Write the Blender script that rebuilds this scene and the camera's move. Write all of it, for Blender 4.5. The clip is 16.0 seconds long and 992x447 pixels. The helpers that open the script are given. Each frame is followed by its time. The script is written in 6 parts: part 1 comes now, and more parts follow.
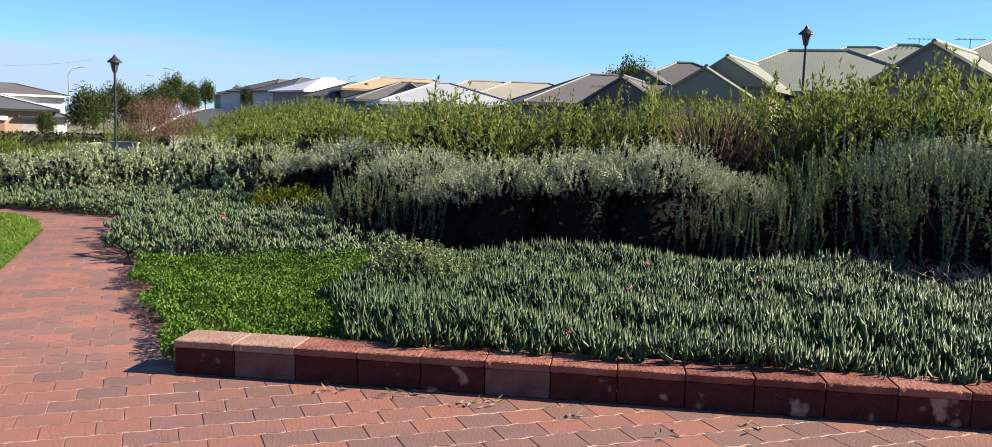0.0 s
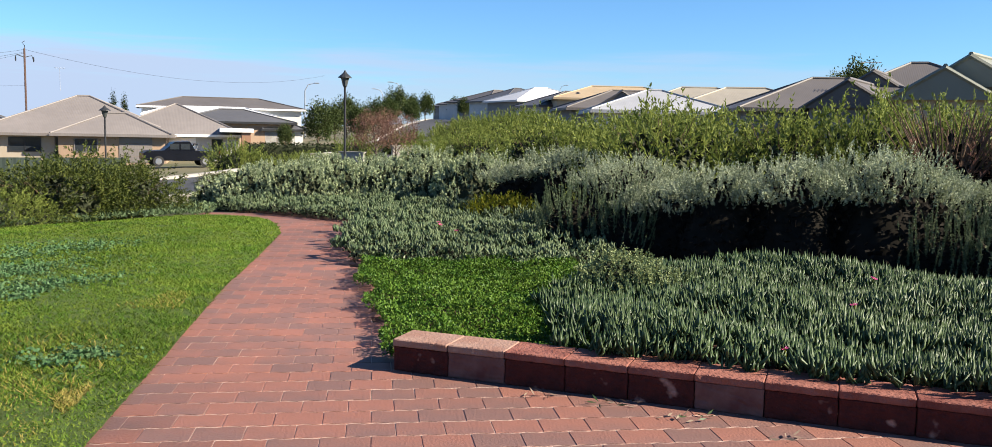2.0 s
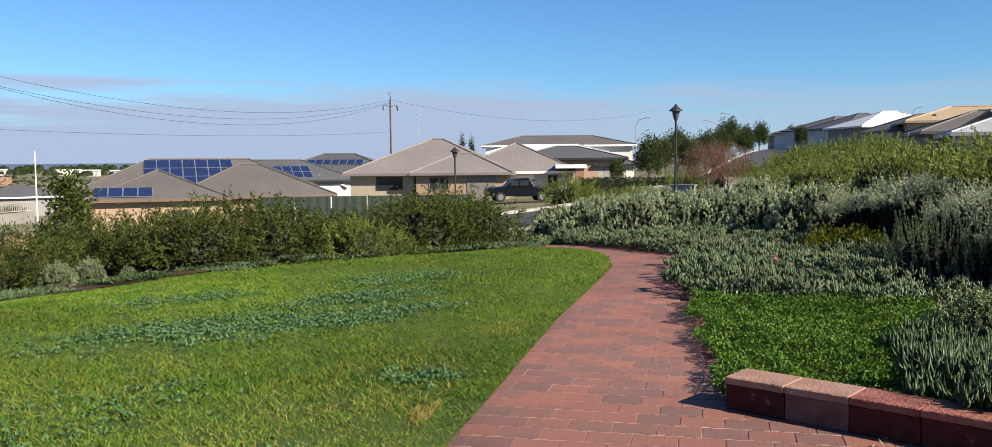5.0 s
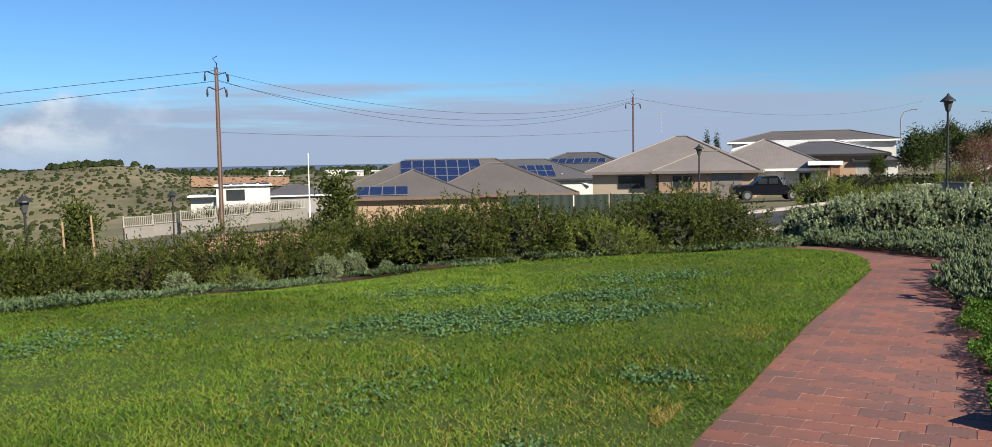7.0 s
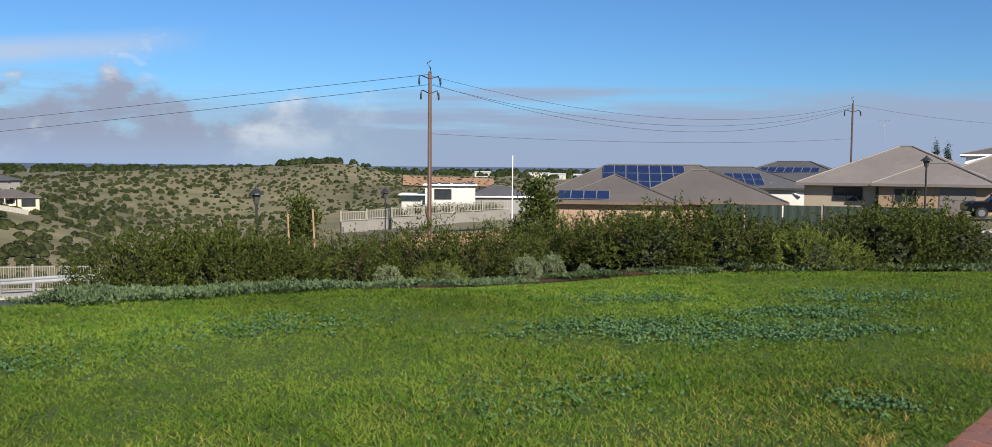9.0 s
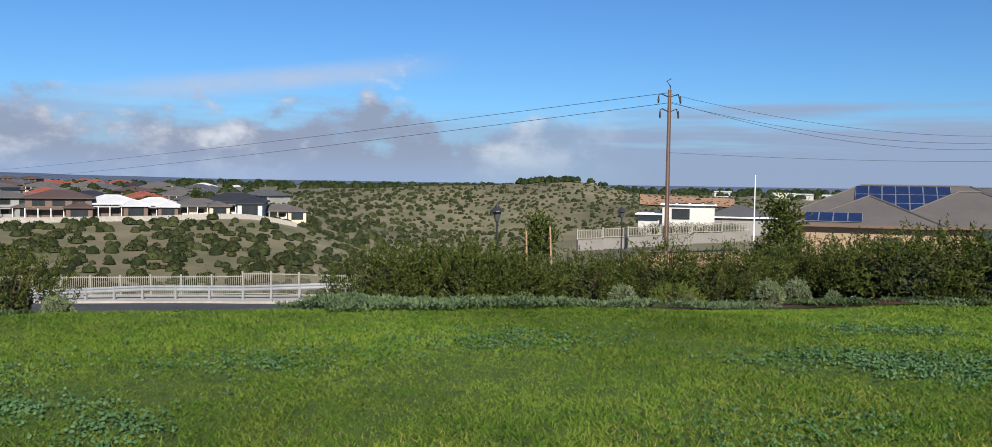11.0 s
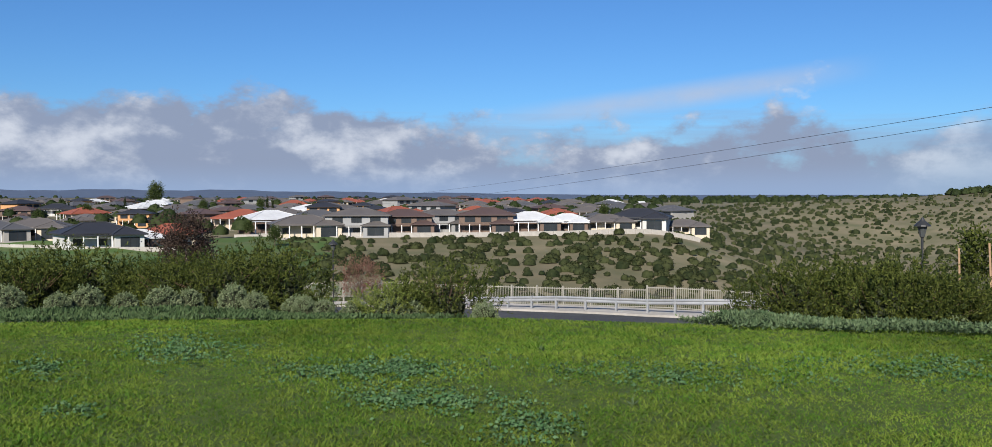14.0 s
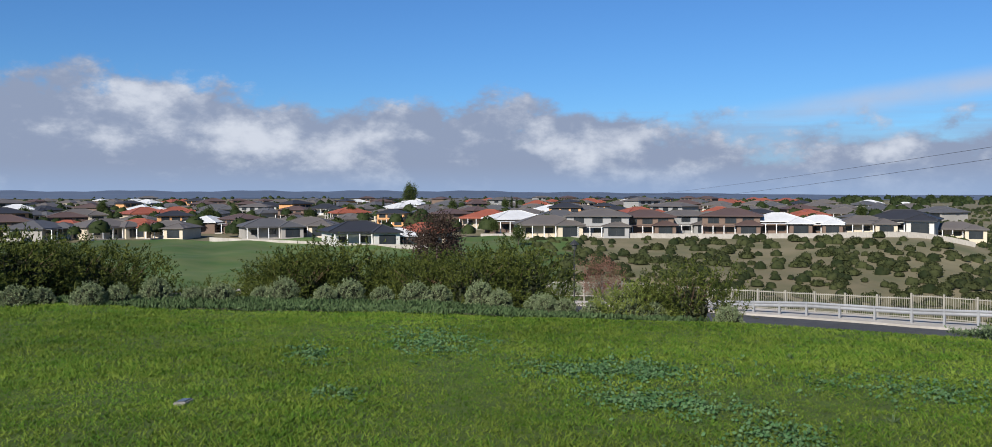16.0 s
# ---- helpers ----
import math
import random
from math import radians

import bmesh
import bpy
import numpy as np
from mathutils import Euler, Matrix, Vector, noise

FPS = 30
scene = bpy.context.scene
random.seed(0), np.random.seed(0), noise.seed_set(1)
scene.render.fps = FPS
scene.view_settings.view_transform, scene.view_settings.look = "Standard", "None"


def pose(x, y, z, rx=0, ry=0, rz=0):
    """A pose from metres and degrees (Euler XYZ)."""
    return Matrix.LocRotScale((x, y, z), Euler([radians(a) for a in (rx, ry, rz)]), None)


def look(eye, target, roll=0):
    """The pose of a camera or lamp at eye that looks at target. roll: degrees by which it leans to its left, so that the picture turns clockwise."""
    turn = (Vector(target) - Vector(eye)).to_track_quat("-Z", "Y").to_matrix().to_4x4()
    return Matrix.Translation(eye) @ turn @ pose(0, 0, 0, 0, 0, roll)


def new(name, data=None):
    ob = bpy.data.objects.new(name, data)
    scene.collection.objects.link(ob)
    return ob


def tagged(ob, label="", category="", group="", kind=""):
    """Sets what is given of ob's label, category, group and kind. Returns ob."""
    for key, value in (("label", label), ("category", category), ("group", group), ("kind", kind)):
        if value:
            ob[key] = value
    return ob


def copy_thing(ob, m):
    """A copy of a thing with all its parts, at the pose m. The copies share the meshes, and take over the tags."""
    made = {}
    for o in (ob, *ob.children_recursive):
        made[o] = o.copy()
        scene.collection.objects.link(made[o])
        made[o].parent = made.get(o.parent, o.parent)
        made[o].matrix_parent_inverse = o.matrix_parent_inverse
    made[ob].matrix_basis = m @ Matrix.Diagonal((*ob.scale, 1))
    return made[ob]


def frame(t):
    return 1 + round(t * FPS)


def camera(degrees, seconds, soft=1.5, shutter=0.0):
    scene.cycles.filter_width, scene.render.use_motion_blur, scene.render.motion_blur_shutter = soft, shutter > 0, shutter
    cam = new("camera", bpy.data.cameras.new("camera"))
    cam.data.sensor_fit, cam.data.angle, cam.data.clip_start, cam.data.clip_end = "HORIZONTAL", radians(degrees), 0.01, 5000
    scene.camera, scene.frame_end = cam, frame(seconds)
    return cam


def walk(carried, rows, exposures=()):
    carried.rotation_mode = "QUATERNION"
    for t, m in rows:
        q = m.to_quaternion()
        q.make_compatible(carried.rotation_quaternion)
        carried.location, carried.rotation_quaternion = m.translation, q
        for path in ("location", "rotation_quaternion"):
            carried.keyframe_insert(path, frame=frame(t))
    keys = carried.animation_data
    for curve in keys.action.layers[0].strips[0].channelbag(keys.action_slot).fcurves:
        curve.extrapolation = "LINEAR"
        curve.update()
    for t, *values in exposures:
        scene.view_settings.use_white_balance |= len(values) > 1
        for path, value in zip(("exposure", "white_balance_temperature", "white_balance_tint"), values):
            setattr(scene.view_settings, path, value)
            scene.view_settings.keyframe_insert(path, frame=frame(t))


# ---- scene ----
cam = camera(58.04, 16.0, soft=0.8)
EYE = 1.6
PATH = [(0, 0.63, -6.14, 1.83), (0.5, 4.21, -6.14, 1.95), (1, 7.48, -5.94, 2.16), (1.5, 10.30, -6.02, 1.91),
        (2, 14.08, -5.97, 1.21), (2.5, 18.52, -5.63, 0.94), (3, 22.16, -5.19, 0.65), (5.5, 39.26, -3.84, -0.67),
        (6, 43.74, -3.78, -0.86), (6.5, 47.15, -3.80, -1.13), (7, 50.54, -3.87, -1.02), (7.5, 53.82, -3.77, -1.01),
        (8, 57.29, -3.69, -0.52), (8.5, 60.39, -3.68, 0.07), (11, 78.41, -2.50, 0.87), (11.5, 83.68, -2.47, 0.86),
        (12, 88.00, -2.26, 0.71), (12.5, 91.48, -2.01, 0.43), (13, 95.60, -1.86, 0.10), (13.5, 100.06, -1.82, 0.04),
        (14, 103.86, -1.71, -0.09), (14.5, 108.05, -1.40, -0.09), (15, 109.09, -1.54, -0.03), (15.5, 114.37, -1.59, -0.19),
        (16, 119.21, -1.65, -0.13)]
walk(cam, [(t, pose(0, 0, EYE, 90 + p, 0, y) @ pose(0, 0, 0, 0, 0, r)) for t, y, p, r in PATH],
     [(0, 1.55, 7150, 10), (1.5, 1.52, 7150, 10), (3.0, 1.36, 7100, 10), (5.5, 1.06, 7100, 10), (8.5, 0.78, 6900, 10), (11, 0.68, 6600, 10), (16, 0.61, 6450, 10)])

# ---- light: winter sun from the +x side, sky with a bank of cloud ----
SUN_ELEV, SUN_AZ = 33.0, 88.0  # degrees; azimuth clockwise from +y


def sky_world():
    w = bpy.data.worlds.new("sky")
    w.use_nodes = True
    nt = w.node_tree
    nt.nodes.clear()
    N, L = nt.nodes.new, nt.links.new

    def math_node(op, a, b=None, c=None):
        n = N("ShaderNodeMath")
        n.operation = op
        for i, v in enumerate((a, b, c)):
            if v is None:
                continue
            if isinstance(v, (int, float)):
                n.inputs[i].default_value = v
            else:
                L(v, n.inputs[i])
        return n.outputs[0]

    def smooth(v, lo, hi):
        n = N("ShaderNodeMapRange")
        n.interpolation_type = "SMOOTHSTEP"
        L(v, n.inputs["Value"])
        n.inputs["From Min"].default_value, n.inputs["From Max"].default_value = lo, hi
        return n.outputs["Result"]

    def cloud_noise(vec, scale, detail, rough, off):
        m = N("ShaderNodeMapping")
        L(vec, m.inputs["Vector"])
        m.inputs["Scale"].default_value = (1, 1, 1.7)
        m.inputs["Location"].default_value = off
        n = N("ShaderNodeTexNoise")
        L(m.outputs[0], n.inputs["Vector"])
        n.inputs["Scale"].default_value, n.inputs["Detail"].default_value, n.inputs["Roughness"].default_value = scale, detail, rough
        return n.outputs["Fac"]

    def mix(fac, a, b):
        n = N("ShaderNodeMix")
        n.data_type = "RGBA"
        L(fac, n.inputs["Factor"])
        for sock, v in ((n.inputs["A"], a), (n.inputs["B"], b)):
            if isinstance(v, tuple):
                sock.default_value = (*v, 1)
            else:
                L(v, sock)
        return n.outputs["Result"]

    sky = N("ShaderNodeTexSky")
    sky.sky_type, sky.sun_disc = "NISHITA", False
    sky.sun_elevation, sky.sun_rotation = radians(SUN_ELEV), radians(SUN_AZ)
    sky.air_density, sky.dust_density, sky.ozone_density = 1.0, 0.0, 3.0
    way = N("ShaderNodeTexCoord").outputs["Generated"]
    sep = N("ShaderNodeSeparateXYZ")
    L(way, sep.inputs[0])
    x, y, z = sep.outputs
    el = math_node("MULTIPLY", math_node("ARCSINE", z), 57.2958)
    az = math_node("MULTIPLY", math_node("ARCTAN2", math_node("MULTIPLY", x, -1), y), 57.2958)
    # heaped clouds over the valley
    heap = smooth(az, 66, 84)
    big = cloud_noise(way, 7.0, 8, 0.6, (3.1, 1.7, 0.4))
    fine = cloud_noise(way, 20.0, 6, 0.6, (1.2, 4.4, 2.2))
    dens = math_node("ADD", math_node("MULTIPLY", big, 0.75), math_node("MULTIPLY", fine, 0.25))
    crest = math_node("ADD", 4.4, math_node("MULTIPLY", smooth(az, 96, 140), 2.8))
    puff = math_node("MULTIPLY", math_node("SUBTRACT", dens, 0.5), 17.0)
    m1 = math_node("SUBTRACT", math_node("ADD", crest, puff), el)
    m1 = math_node("MULTIPLY", smooth(m1, -0.5, 1.5), heap)
    # thin layered veil to the west, and wisps beyond
    flat = N("ShaderNodeMapping")
    L(way, flat.inputs["Vector"])
    flat.inputs["Scale"].default_value = (1, 1, 9)
    streak = cloud_noise(flat.outputs[0], 3.2, 7, 0.55, (0.3, 2.2, 0))
    low = math_node("SUBTRACT", 1.0, smooth(el, 1.0, 8.5))
    m2 = math_node("ADD", streak, math_node("MULTIPLY", math_node("SUBTRACT", low, 0.6), 0.7))
    m2 = math_node("MULTIPLY", smooth(m2, 0.36, 0.66), math_node("SUBTRACT", 1.0, math_node("MULTIPLY", heap, 0.4)))
    m2 = math_node("MULTIPLY", m2, math_node("ADD", 0.45, math_node("MULTIPLY", smooth(az, 5, 40), 0.5)))
    shade = cloud_noise(way, 15.0, 5, 0.55, (5.0, 2.6, 7.7))
    above = cloud_noise(way, 7.0, 8, 0.6, (3.1, 1.72, 0.52))
    edge = math_node("MULTIPLY", math_node("SUBTRACT", big, above), 1.3)
    lit = math_node("ADD", math_node("ADD", math_node("MULTIPLY", shade, 0.75), 0.12), edge)
    heap_col = mix(smooth(lit, 0.44, 0.84), (3.7, 4.5, 6.3), (8.4, 9.0, 10.2))
    heap_col = mix(math_node("SUBTRACT", 0.85, math_node("MULTIPLY", smooth(el, 0.2, 2.4), 0.85)), heap_col, (4.0, 5.5, 8.3))
    veil_col = mix(smooth(el, 0, 7), (3.7, 4.8, 7.2), (3.9, 5.0, 7.2))
    tint = N("ShaderNodeMix")
    tint.data_type, tint.blend_type = "RGBA", "MULTIPLY"
    tint.inputs["Factor"].default_value = 1.0
    L(sky.outputs[0], tint.inputs["A"])
    tint.inputs["B"].default_value = (0.52, 0.90, 1.36, 1)
    c = mix(m2, tint.outputs["Result"], veil_col)
    # a rising wisp above the heaped clouds
    mid = math_node("ADD", 5.9, math_node("MULTIPLY", math_node("SUBTRACT", 95.0, az), 0.123))
    off = math_node("ABSOLUTE", math_node("SUBTRACT", el, mid))
    wisp = math_node("SUBTRACT", 1.0, smooth(off, 0.05, 1.1))
    wisp = math_node("MULTIPLY", wisp, math_node("MULTIPLY", smooth(az, 80, 88), math_node("SUBTRACT", 1.0, smooth(az, 95, 108))))
    wisp = math_node("MULTIPLY", wisp, math_node("ADD", 0.25, math_node("MULTIPLY", fine, 0.8)))
    c = mix(wisp, c, (6.2, 7.2, 9.2))
    c = mix(m1, c, heap_col)
    bg, out = N("ShaderNodeBackground"), N("ShaderNodeOutputWorld")
    L(c, bg.inputs["Color"])
    bg.inputs["Strength"].default_value = 0.05
    L(bg.outputs[0], out.inputs[0])
    scene.world = w


sky_world()
sun = new("sun", bpy.data.lights.new("sun", "SUN"))
sun.data.energy, sun.data.angle, sun.data.color = 5.0, radians(0.5), (1.0, 0.94, 0.85)
_a, _e = radians(SUN_AZ), radians(SUN_ELEV)
sun.matrix_world = look((math.sin(_a) * math.cos(_e) * 50, math.cos(_a) * math.cos(_e) * 50, math.sin(_e) * 50), (0, 0, 0))

# ---- materials ----
MATS = {}


def mat(name, a, b=None, rough=0.8, scale=8.0, bump=0.0, metal=0.0, stain=0.15, leaf=False, rnd="", spec=0.3, ribs=0.0, emit=0.0, bscale=None, glow=0.35, worn=None):
    """A node material: two tones by noise, a larger stain, fine relief; leaves let light through; rnd: 'object' or 'island' tone shift."""
    if name in MATS:
        return MATS[name]
    m = bpy.data.materials.new(name)
    m.use_nodes = True
    nt = m.node_tree
    N, L = nt.nodes.new, nt.links.new
    p = nt.nodes["Principled BSDF"]
    b = b or tuple(v * 0.75 for v in a)
    co = N("ShaderNodeTexCoord").outputs["Object"]
    n1, n2 = N("ShaderNodeTexNoise"), N("ShaderNodeTexNoise")
    for n, s, d in ((n1, scale, 6), (n2, scale * 0.13, 3)):
        L(co, n.inputs["Vector"])
        n.inputs["Scale"].default_value, n.inputs["Detail"].default_value = s, d
    mx = N("ShaderNodeMix")
    mx.data_type = "RGBA"
    mx.inputs["A"].default_value, mx.inputs["B"].default_value = (*a, 1), (*b, 1)
    fac = n1.outputs["Fac"]
    ramp = N("ShaderNodeMapRange")
    ramp.inputs["From Min"].default_value, ramp.inputs["From Max"].default_value = 0.3, 0.7
    if rnd:
        add = N("ShaderNodeMath")
        add.operation = "MULTIPLY_ADD"
        src = N("ShaderNodeObjectInfo").outputs["Random"] if rnd == "object" else N("ShaderNodeNewGeometry").outputs["Random Per Island"]
        L(src, add.inputs[0])
        add.inputs[1].default_value = 0.5
        sub = N("ShaderNodeMath")
        sub.operation = "SUBTRACT"
        L(fac, sub.inputs[0])
        sub.inputs[1].default_value = 0.25
        L(sub.outputs[0], add.inputs[2])
        fac = add.outputs[0]
    L(fac, ramp.inputs["Value"])
    L(ramp.outputs["Result"], mx.inputs["Factor"])
    hsv = N("ShaderNodeHueSaturation")
    L(mx.outputs["Result"], hsv.inputs["Color"])
    val = N("ShaderNodeMapRange")
    L(n2.outputs["Fac"], val.inputs["Value"])
    val.inputs["From Min"].default_value, val.inputs["From Max"].default_value = 0.3, 0.7
    val.inputs["To Min"].default_value, val.inputs["To Max"].default_value = 1 - stain, 1 + stain
    L(val.outputs["Result"], hsv.inputs["Value"])
    col = hsv.outputs["Color"]
    if worn:
        n4, cut, wm = N("ShaderNodeTexNoise"), N("ShaderNodeMapRange"), N("ShaderNodeMix")
        wm.data_type = "RGBA"
        at_place = N("ShaderNodeNewGeometry").outputs["Position"]
        L(at_place, n4.inputs["Vector"])
        n4.inputs["Scale"].default_value, n4.inputs["Detail"].default_value = 5.0, 3
        L(n4.outputs["Fac"], cut.inputs["Value"])
        cut.inputs["From Min"].default_value, cut.inputs["From Max"].default_value = 0.60, 0.66
        L(cut.outputs["Result"], wm.inputs["Factor"])
        L(col, wm.inputs["A"])
        wm.inputs["B"].default_value = (*worn, 1)
        col = wm.outputs["Result"]
    L(col, p.inputs["Base Color"])
    p.inputs["Roughness"].default_value, p.inputs["Metallic"].default_value = rough, metal
    p.inputs["Specular IOR Level"].default_value = spec
    height = None
    if bump:
        n3 = N("ShaderNodeTexNoise")
        L(co, n3.inputs["Vector"])
        n3.inputs["Scale"].default_value, n3.inputs["Detail"].default_value = bscale or scale * 3, 5
        height = n3.outputs["Fac"]
    if ribs:
        wv = N("ShaderNodeTexWave")
        L(co, wv.inputs["Vector"])
        wv.inputs["Scale"].default_value = ribs
        height = wv.outputs["Fac"]
    if height:
        bp = N("ShaderNodeBump")
        bp.inputs["Strength"].default_value, bp.inputs["Distance"].default_value = bump or 0.4, 0.02
        L(height, bp.inputs["Height"])
        L(bp.outputs[0], p.inputs["Normal"])
    if leaf:
        p.inputs["Specular IOR Level"].default_value = 0.3 if "succulent" in name else 0.12
        tr, ms = N("ShaderNodeBsdfTranslucent"), N("ShaderNodeMixShader")
        L(col, tr.inputs["Color"])
        ms.inputs[0].default_value = glow
        L(p.outputs[0], ms.inputs[1])
        L(tr.outputs[0], ms.inputs[2])
        L(ms.outputs[0], nt.nodes["Material Output"].inputs["Surface"])
    if emit:
        p.inputs["Emission Color"].default_value, p.inputs["Emission Strength"].default_value = (*a, 1), emit
    MATS[name] = m
    return m


GRASS = mat("grass", (0.058, 0.128, 0.013), (0.140, 0.190, 0.028), 0.7, 2.0, leaf=True, rnd="island", stain=0.32, glow=0.25)
DRY_GRASS = mat("dry_grass", (0.21, 0.185, 0.040), (0.29, 0.235, 0.075), 0.75, 3.0, leaf=True, rnd="island", glow=0.25)
LAWN_SOIL = mat("lawn_soil", (0.036, 0.070, 0.008), (0.070, 0.098, 0.014), 0.9, 45, 1.0, stain=0.2)
CLOVER = mat("clover", (0.046, 0.108, 0.040), (0.088, 0.152, 0.066), 0.75, 5, leaf=True, rnd="island", glow=0.18)
LAND = mat("dry_land", (0.082, 0.084, 0.040), (0.165, 0.138, 0.085), 0.95, 0.09, 0.4, stain=0.3)
FIELD = mat("green_field", (0.036, 0.084, 0.012), (0.092, 0.112, 0.036), 0.9, 0.12, 0.4, stain=0.35)
MULCH = mat("mulch", (0.078, 0.032, 0.021), (0.036, 0.017, 0.012), 0.95, 25, 0.9, stain=0.3)
PAVER = mat("paver", (0.212, 0.089, 0.064), (0.140, 0.076, 0.064), 0.75, 3.0, 0.35, rnd="object", stain=0.25, bscale=60)
PAVER_FAR = mat("paver_far", (0.212, 0.089, 0.064), (0.140, 0.076, 0.064), 0.75, 3.0, 0.35, rnd="island", stain=0.25, bscale=60)
SAND = mat("joint_sand", (0.43, 0.32, 0.26), (0.33, 0.23, 0.18), 0.95, 10, 0.5)
BLOCK = mat("split_block", (0.085, 0.016, 0.011), (0.040, 0.009, 0.007), 0.9, 10, 1.0, stain=0.3, bscale=45, worn=(0.30, 0.17, 0.13))
BLOCK_PALE = mat("pale_block", (0.168, 0.091, 0.077), (0.098, 0.035, 0.028), 0.9, 7, 0.6)
CAP = mat("cap_block", (0.135, 0.034, 0.024), (0.245, 0.092, 0.066), 0.85, 6, 0.8, rnd="object", bscale=40, stain=0.3)
ASPHALT = mat("asphalt", (0.036, 0.038, 0.042), (0.052, 0.053, 0.056), 0.85, 2, 0.4, bscale=40)
CONCRETE = mat("concrete", (0.20, 0.19, 0.175), (0.165, 0.157, 0.142), 0.9, 3, 0.3)
GALV = mat("galvanised", (0.36, 0.365, 0.37), (0.29, 0.30, 0.31), 0.5, 3, metal=0.5)
PALE_CONCRETE = mat("pale_concrete", (0.36, 0.335, 0.30), (0.29, 0.27, 0.24), 0.9, 3, 0.3)
CREAM = mat("cream_paint", (0.29, 0.275, 0.235), (0.24, 0.226, 0.192), 0.6, 4)
BLACK = mat("black_paint", (0.02, 0.022, 0.024), (0.03, 0.03, 0.032), 0.45, 6)
LAMPGLASS = mat("lamp_glass", (0.07, 0.075, 0.075), (0.05, 0.055, 0.055), 0.25, 6)
RUST = mat("weathered_steel", (0.066, 0.036, 0.028), (0.092, 0.055, 0.042), 0.8, 2, 0.2, stain=0.25)
BARK = mat("bark", (0.090, 0.068, 0.049), (0.150, 0.120, 0.090), 0.95, 12, 0.8)
PALE_BARK = mat("pale_bark", (0.36, 0.31, 0.26), (0.24, 0.20, 0.16), 0.9, 6, 0.6)
# dark green that paints the shade inside leafy shrubs and the hedge
INNER_SHADE_GREEN = mat("inner_shade_green", (0.020, 0.026, 0.010), (0.034, 0.040, 0.016), 0.85, 6, rnd="island")
STAKE = mat("timber_stake", (0.36, 0.24, 0.14), (0.26, 0.17, 0.10), 0.85, 9, 0.3)
BANK = mat("orange_bank", (0.36, 0.21, 0.12), (0.25, 0.15, 0.09), 0.95, 0.6, 0.5, stain=0.3)
TWIG = mat("twig", (0.098, 0.064, 0.038), (0.143, 0.090, 0.056), 0.9, 12)
DEAD = mat("dead_stalks", (0.240, 0.192, 0.136), (0.136, 0.104, 0.080), 0.95, 12, rnd="island")
L_COVER = mat("cover_leaf", (0.060, 0.098, 0.044), (0.120, 0.165, 0.082), 0.7, 4, leaf=True, rnd="island", glow=0.2)
# near-black brown that paints the shade inside and under plants
INNER_SHADE = mat("inner_shade", (0.013, 0.011, 0.008), (0.008, 0.007, 0.005), 0.95, 12, spec=0.1)
CAP_PALE = mat("pale_cap_block", (0.3, 0.19, 0.145), (0.24, 0.125, 0.09), 0.85, 5, 0.5, bscale=50)
L_GREY = mat("grey_leaf", (0.18, 0.215, 0.125), (0.39, 0.43, 0.285), 0.75, 3, leaf=True, rnd="island", glow=0.18)
L_SAGE = mat("sage_leaf", (0.19, 0.235, 0.125), (0.38, 0.43, 0.255), 0.75, 3, leaf=True, rnd="island", glow=0.35)
L_ROSE = mat("rosemary_leaf", (0.060, 0.088, 0.042), (0.150, 0.190, 0.105), 0.7, 3, leaf=True, rnd="island", glow=0.15)
L_GREEN = mat("willowy_leaf", (0.095, 0.130, 0.026), (0.215, 0.250, 0.060), 0.6, 2, leaf=True, rnd="island")
L_OLIVE = mat("olive_leaf", (0.022, 0.036, 0.007), (0.088, 0.104, 0.021), 0.6, 2, leaf=True, rnd="island", glow=0.22)
L_YELLOW = mat("yellow_leaf", (0.168, 0.156, 0.012), (0.090, 0.120, 0.012), 0.6, 3, leaf=True, rnd="island")
L_RED = mat("red_leaf", (0.14, 0.070, 0.052), (0.21, 0.115, 0.085), 0.7, 3, leaf=True, rnd="island")
L_PURPLE = mat("purple_leaf", (0.030, 0.021, 0.017), (0.058, 0.040, 0.030), 0.7, 3, leaf=True, rnd="island", glow=0.15)
L_MAT = mat("mat_leaf", (0.036, 0.092, 0.010), (0.095, 0.165, 0.024), 0.5, 4, leaf=True, rnd="island", glow=0.2)
L_ICE = mat("succulent_leaf", (0.020, 0.043, 0.014), (0.064, 0.097, 0.038), 0.5, 4, leaf=True, rnd="island", glow=0.05)
L_DRIFT = mat("succulent_drift_leaf", (0.042, 0.074, 0.030), (0.125, 0.162, 0.078), 0.5, 4, leaf=True, rnd="island", glow=0.15)
L_BALL = mat("ball_leaf", (0.110, 0.145, 0.070), (0.235, 0.275, 0.150), 0.75, 3, leaf=True, rnd="island", glow=0.15)
# the cover leaf again, its colour darkened as if in shade
L_SHADE_COVER = mat("shaded_cover_leaf", (0.034, 0.062, 0.022), (0.072, 0.108, 0.044), 0.7, 4, leaf=True, rnd="island", glow=0.15)
L_DUSTY = mat("dusty_leaf", (0.14, 0.18, 0.075), (0.28, 0.32, 0.155), 0.75, 4, leaf=True, rnd="island", glow=0.22)
L_DARK = mat("dark_leaf", (0.014, 0.024, 0.007), (0.032, 0.044, 0.014), 0.7, 1, leaf=True, rnd="island", glow=0.2)
L_STREET = mat("street_tree_leaf", (0.026, 0.045, 0.012), (0.070, 0.090, 0.028), 0.7, 1, leaf=True, rnd="island", glow=0.25)
L_SCRUB = mat("scrub_leaf", (0.014, 0.021, 0.007), (0.042, 0.049, 0.018), 0.8, 0.6, leaf=True, rnd="island", glow=0.1)
PINK = mat("pink_petal", (0.65, 0.06, 0.25), (0.75, 0.15, 0.38), 0.5, 20, leaf=True)
